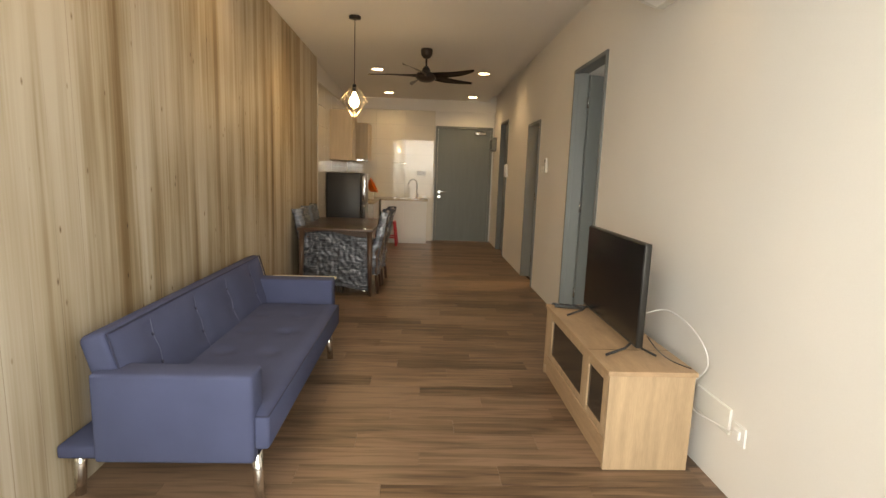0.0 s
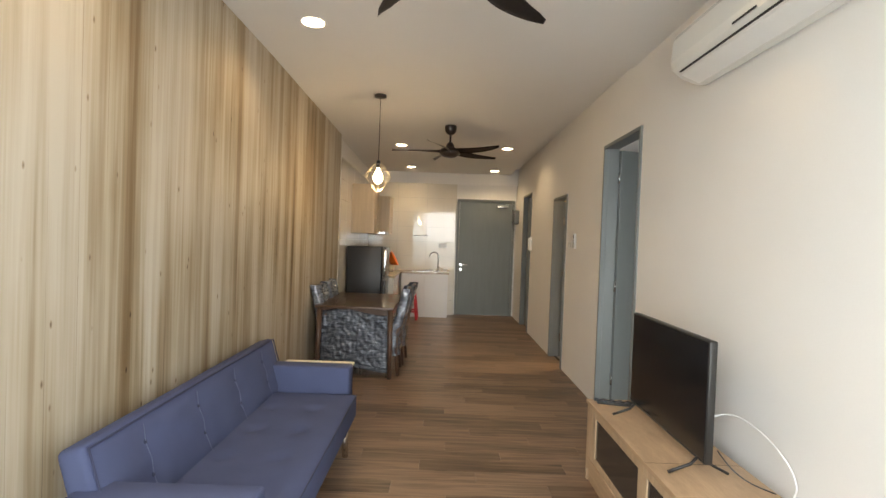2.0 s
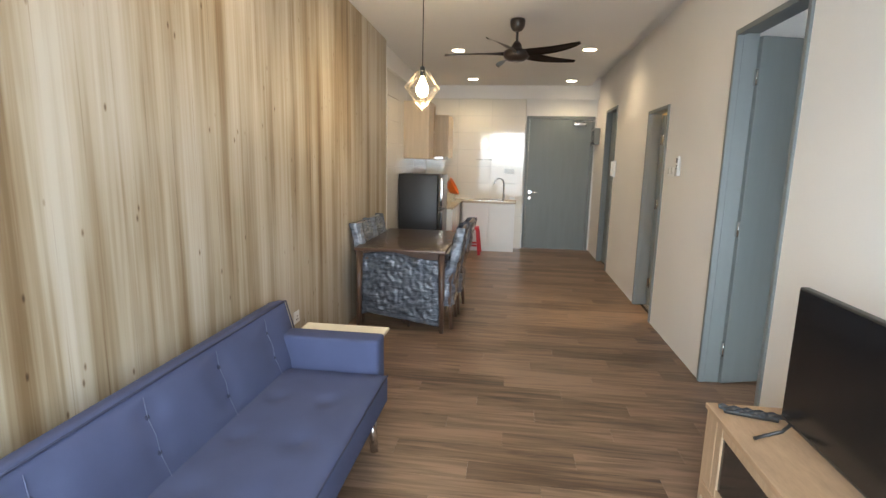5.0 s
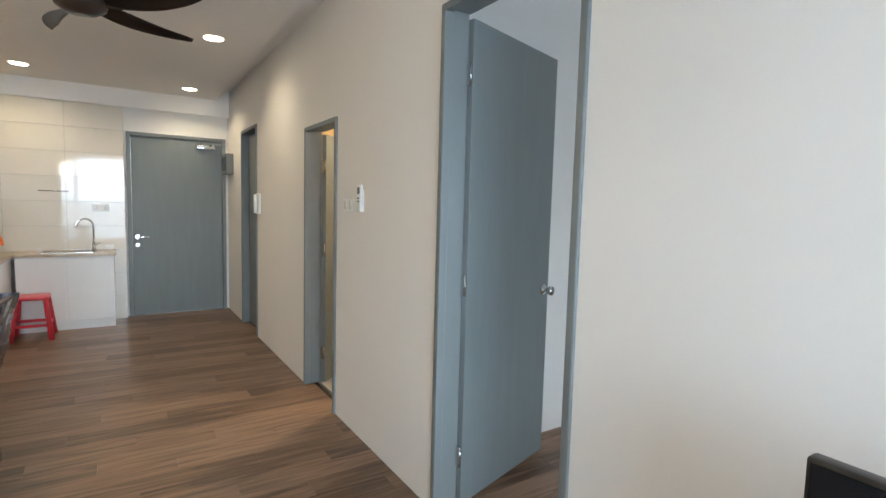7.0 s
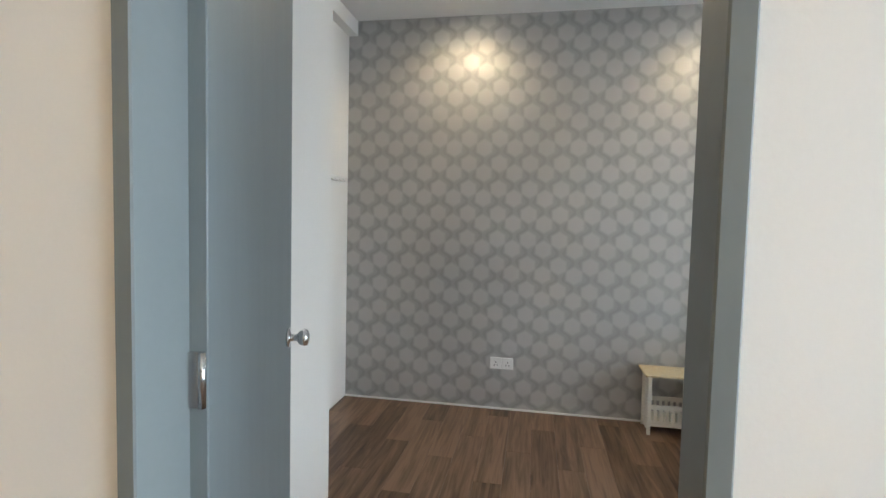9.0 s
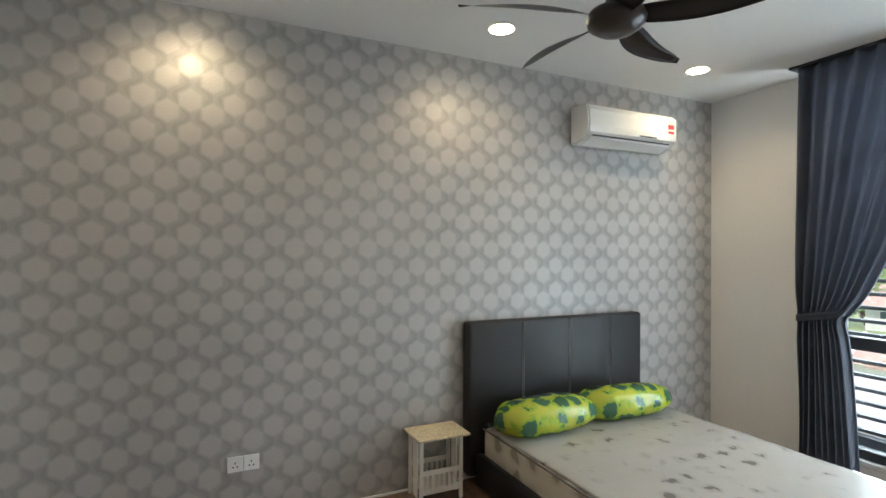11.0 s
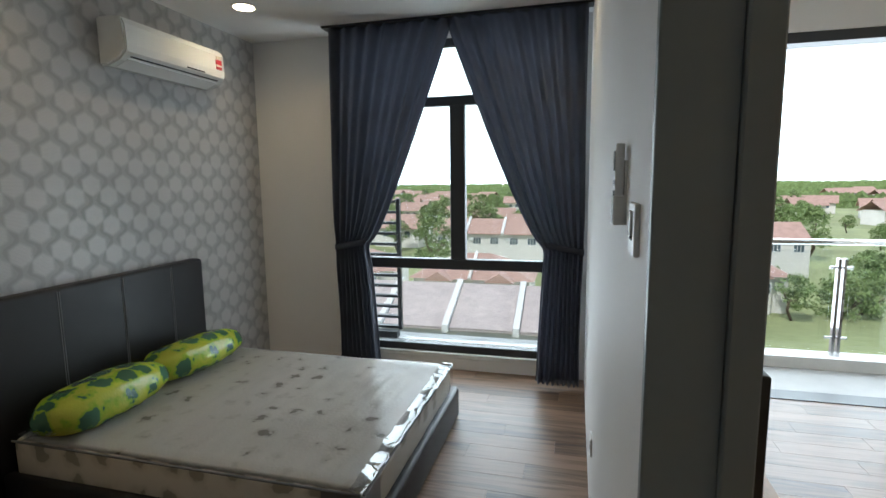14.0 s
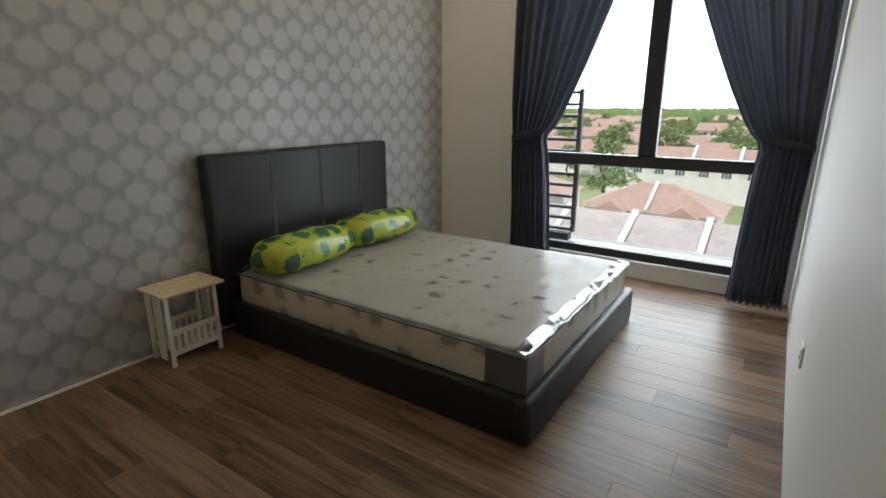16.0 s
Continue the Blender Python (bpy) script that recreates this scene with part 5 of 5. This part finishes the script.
def tree(x, y, z, size, seed, label, clumps=60):
    r = random.Random(seed)
    t = thing("tree", label, "tree", x, y, z, group="trees of the neighbourhood")
    limbs = [tube([(0, 0, 0), (0.1 * size, 0, 0.25 * size), (0.05 * size, 0.03 * size, 0.5 * size)], 0.03 * size, 7)]
    for k in range(4):
        a = k * 1.6 + r.random()
        limbs.append(tube([(0.06 * size, 0, 0.33 * size), (0.2 * size * math.cos(a), 0.2 * size * math.sin(a), 0.6 * size)], 0.012 * size, 5))
    part("trunk", join(*limbs), BARK, t)
    vs, fs = [], []
    for _ in range(clumps):
        a, rr, hh_ = r.uniform(0, 6.28), size * 0.42 * r.random() ** 0.5, r.uniform(0.32, 1.0)
        rr *= math.sin(min(1, (hh_ - 0.2) / 0.8) * math.pi * 0.8 + 0.35)
        c = Vector((rr * math.cos(a), rr * math.sin(a), hh_ * size))
        for _ in range(26):
            d = Vector((r.gauss(0, 1), r.gauss(0, 1), r.gauss(0, 0.7))).normalized() * size * 0.105 * r.random() ** 0.4
            u, w = Vector((r.gauss(0, 1), r.gauss(0, 1), r.gauss(0, 1))).normalized(), Vector((r.gauss(0, 1), r.gauss(0, 1), r.gauss(0, 1))).normalized()
            s = size * 0.035
            i = len(vs)
            vs += [c + d - u * s, c + d + w * s * 0.6, c + d + u * s, c + d - w * s * 0.6]
            fs.append((i, i + 1, i + 2, i + 3))
    me = bpy.data.meshes.new("crown")
    me.from_pydata(vs, [], fs)
    me.materials.append(LEAF)
    cr = new("crown", me)
    cr.parent = t
    return t


kinds = [tree(-3, -62, GZ, 7, 1, "broad leafy green tree"), tree(24, -76, GZ, 10, 2, "tall leafy green tree"), tree(-22, -58, GZ, 5, 3, "bushy green tree by the lane")]
for _ in range(230):
    yy = -rnd.uniform(102, 330)
    base = rnd.choice(kinds)
    m = pose(rnd.uniform(-0.85, 0.85) * -yy, yy, GZ + max(0, (-yy - 240) * 0.012), 0, 0, rnd.uniform(0, 360))
    copy_thing(base, m)
for _ in range(34):
    copy_thing(kinds[2 * rnd.randint(0, 1)], pose(-rnd.uniform(4, 60), -rnd.uniform(50, 84), GZ - 2, 0, 0, rnd.uniform(0, 360)))
for _ in range(16):
    copy_thing(rnd.choice(kinds), pose(rnd.uniform(-10, 40), -rnd.uniform(97, 110), GZ + 1, 0, 0, rnd.uniform(0, 360)))
vs, fs = [], []
for _ in range(15000):
    yy = -300 - 900 * rnd.random() ** 1.3
    xx, s = rnd.uniform(-1, 1) * -yy, rnd.uniform(2, 5)
    v_ = (60 - yy) / 2400
    zz = GZ + 9 * max(0, v_ - 0.12) + 12 * max(0, v_ - 0.25) + rnd.uniform(1, 6)
    i = len(vs)
    vs += [(xx - s, yy, zz - 2), (xx + s, yy + rnd.uniform(-2, 2), zz - 2), (xx + rnd.uniform(-1, 1), yy, zz + s * 0.6)]
    fs.append((i, i + 1, i + 2))
me = bpy.data.meshes.new("far_woods")
me.from_pydata(vs, [], fs)
me.materials.append(LEAF)
tagged(new("far_woods", me), "distant wooded hills", "woods", kind="stuff")

hz = mat("hazy_sky", (0.9, 0.95, 1.0), 1.0, var=0.02, scale=0.002)
hz.node_tree.nodes["Principled BSDF"].inputs["Emission Color"].default_value = (0.88, 0.95, 1.0, 1)
hz.node_tree.nodes["Principled BSDF"].inputs["Emission Strength"].default_value = 3.6
setting("backdrop", grid(lambda u, v: (1900 * math.sin((u - 0.5) * 3.6), -1900 * math.cos((u - 0.5) * 3.6) + 300, -60 + 1500 * v), 48, 2), hz, "bright hazy sky behind the hills")

# ---- small pieces last: floor boards and kitchen tiles ----


def boards(name, x0, x1, y0, y1, label):
    par = thing(name, label, "floor", kind="structure")
    bw, bl = 0.152, 0.95
    full = mesh_of("floor_board", bx(0, bl - 0.0007, 0, bw - 0.0007, -0.012, 0, 0.0006, 1), LAM)
    cut = {}
    j, y = 0, y0
    while y < y1 - 0.02:
        wide = min(bw, y1 - y)
        x = x0 - (0.0, 0.38, 0.71, 0.19, 0.55)[j % 5]
        while x < x1 - 0.01:
            a, b = max(x, x0), min(x + bl, x1)
            if b - a > 0.03:
                key = (round(b - a, 2), round(wide, 3))
                if key == (bl, bw):
                    me = full
                else:
                    if key not in cut:
                        cut[key] = mesh_of("floor_board", bx(0, key[0] - 0.0007, 0, key[1] - 0.0007, -0.012, 0, 0.0006, 1), LAM)
                    me = cut[key]
                ob_ = new("floor_board", me)
                ob_.parent = par
                ob_.location = (a, y, 0)
            x += bl
        y += bw
        j += 1


boards("floor_living", XL - 0.05, XE + 0.07, YS, YN, "brown laminate boards across the living room")
boards("floor_bedroom", XE + 0.07, XH, 0.325, YB, "brown laminate boards across the bedroom")


def tiles(name, label, origin, du, nu, nv, tu, tv):
    par = thing(name, label, "wall", kind="structure")
    g = 0.002
    if du == "x":
        me = mesh_of("tile", bx(g, tu - g, -0.008, 0, g, tv - g, 0.0015, 1), TILE)
    else:
        me = mesh_of("tile", bx(0, 0.008, g, tu - g, g, tv - g, 0.0015, 1), TILE)
    for i in range(nu):
        for j in range(nv):
            o = new("tile", me)
            o.parent = par
            o.location = (origin[0] + (tu * i if du == "x" else 0), origin[1] + (tu * i if du == "y" else 0), origin[2] + tv * j)
    return par


setting("kitchen_tile_backing", bx(KX, 0.105, 9.91, YN - 0.001, 0, 2.574), GROUT, "thickened wall behind the kitchen tiles")
tiles("wall_kitchen_tiles", "glossy cream tiles behind the sink", (KX, 9.908, 0), "x", 3, 9, (0.105 - KX) / 3, 0.286)
setting("kitchen_side_backing", bx(KX - 0.002, KX + 0.001, 7.0, 9.91, 0.0, 2.6), GROUT, "grout behind the side tiles")
tiles("wall_kitchen_side_tiles", "glossy cream tiles along the side wall", (KX + 0.0015, 7.0, 0), "y", 5, 9, 0.58, 0.286)
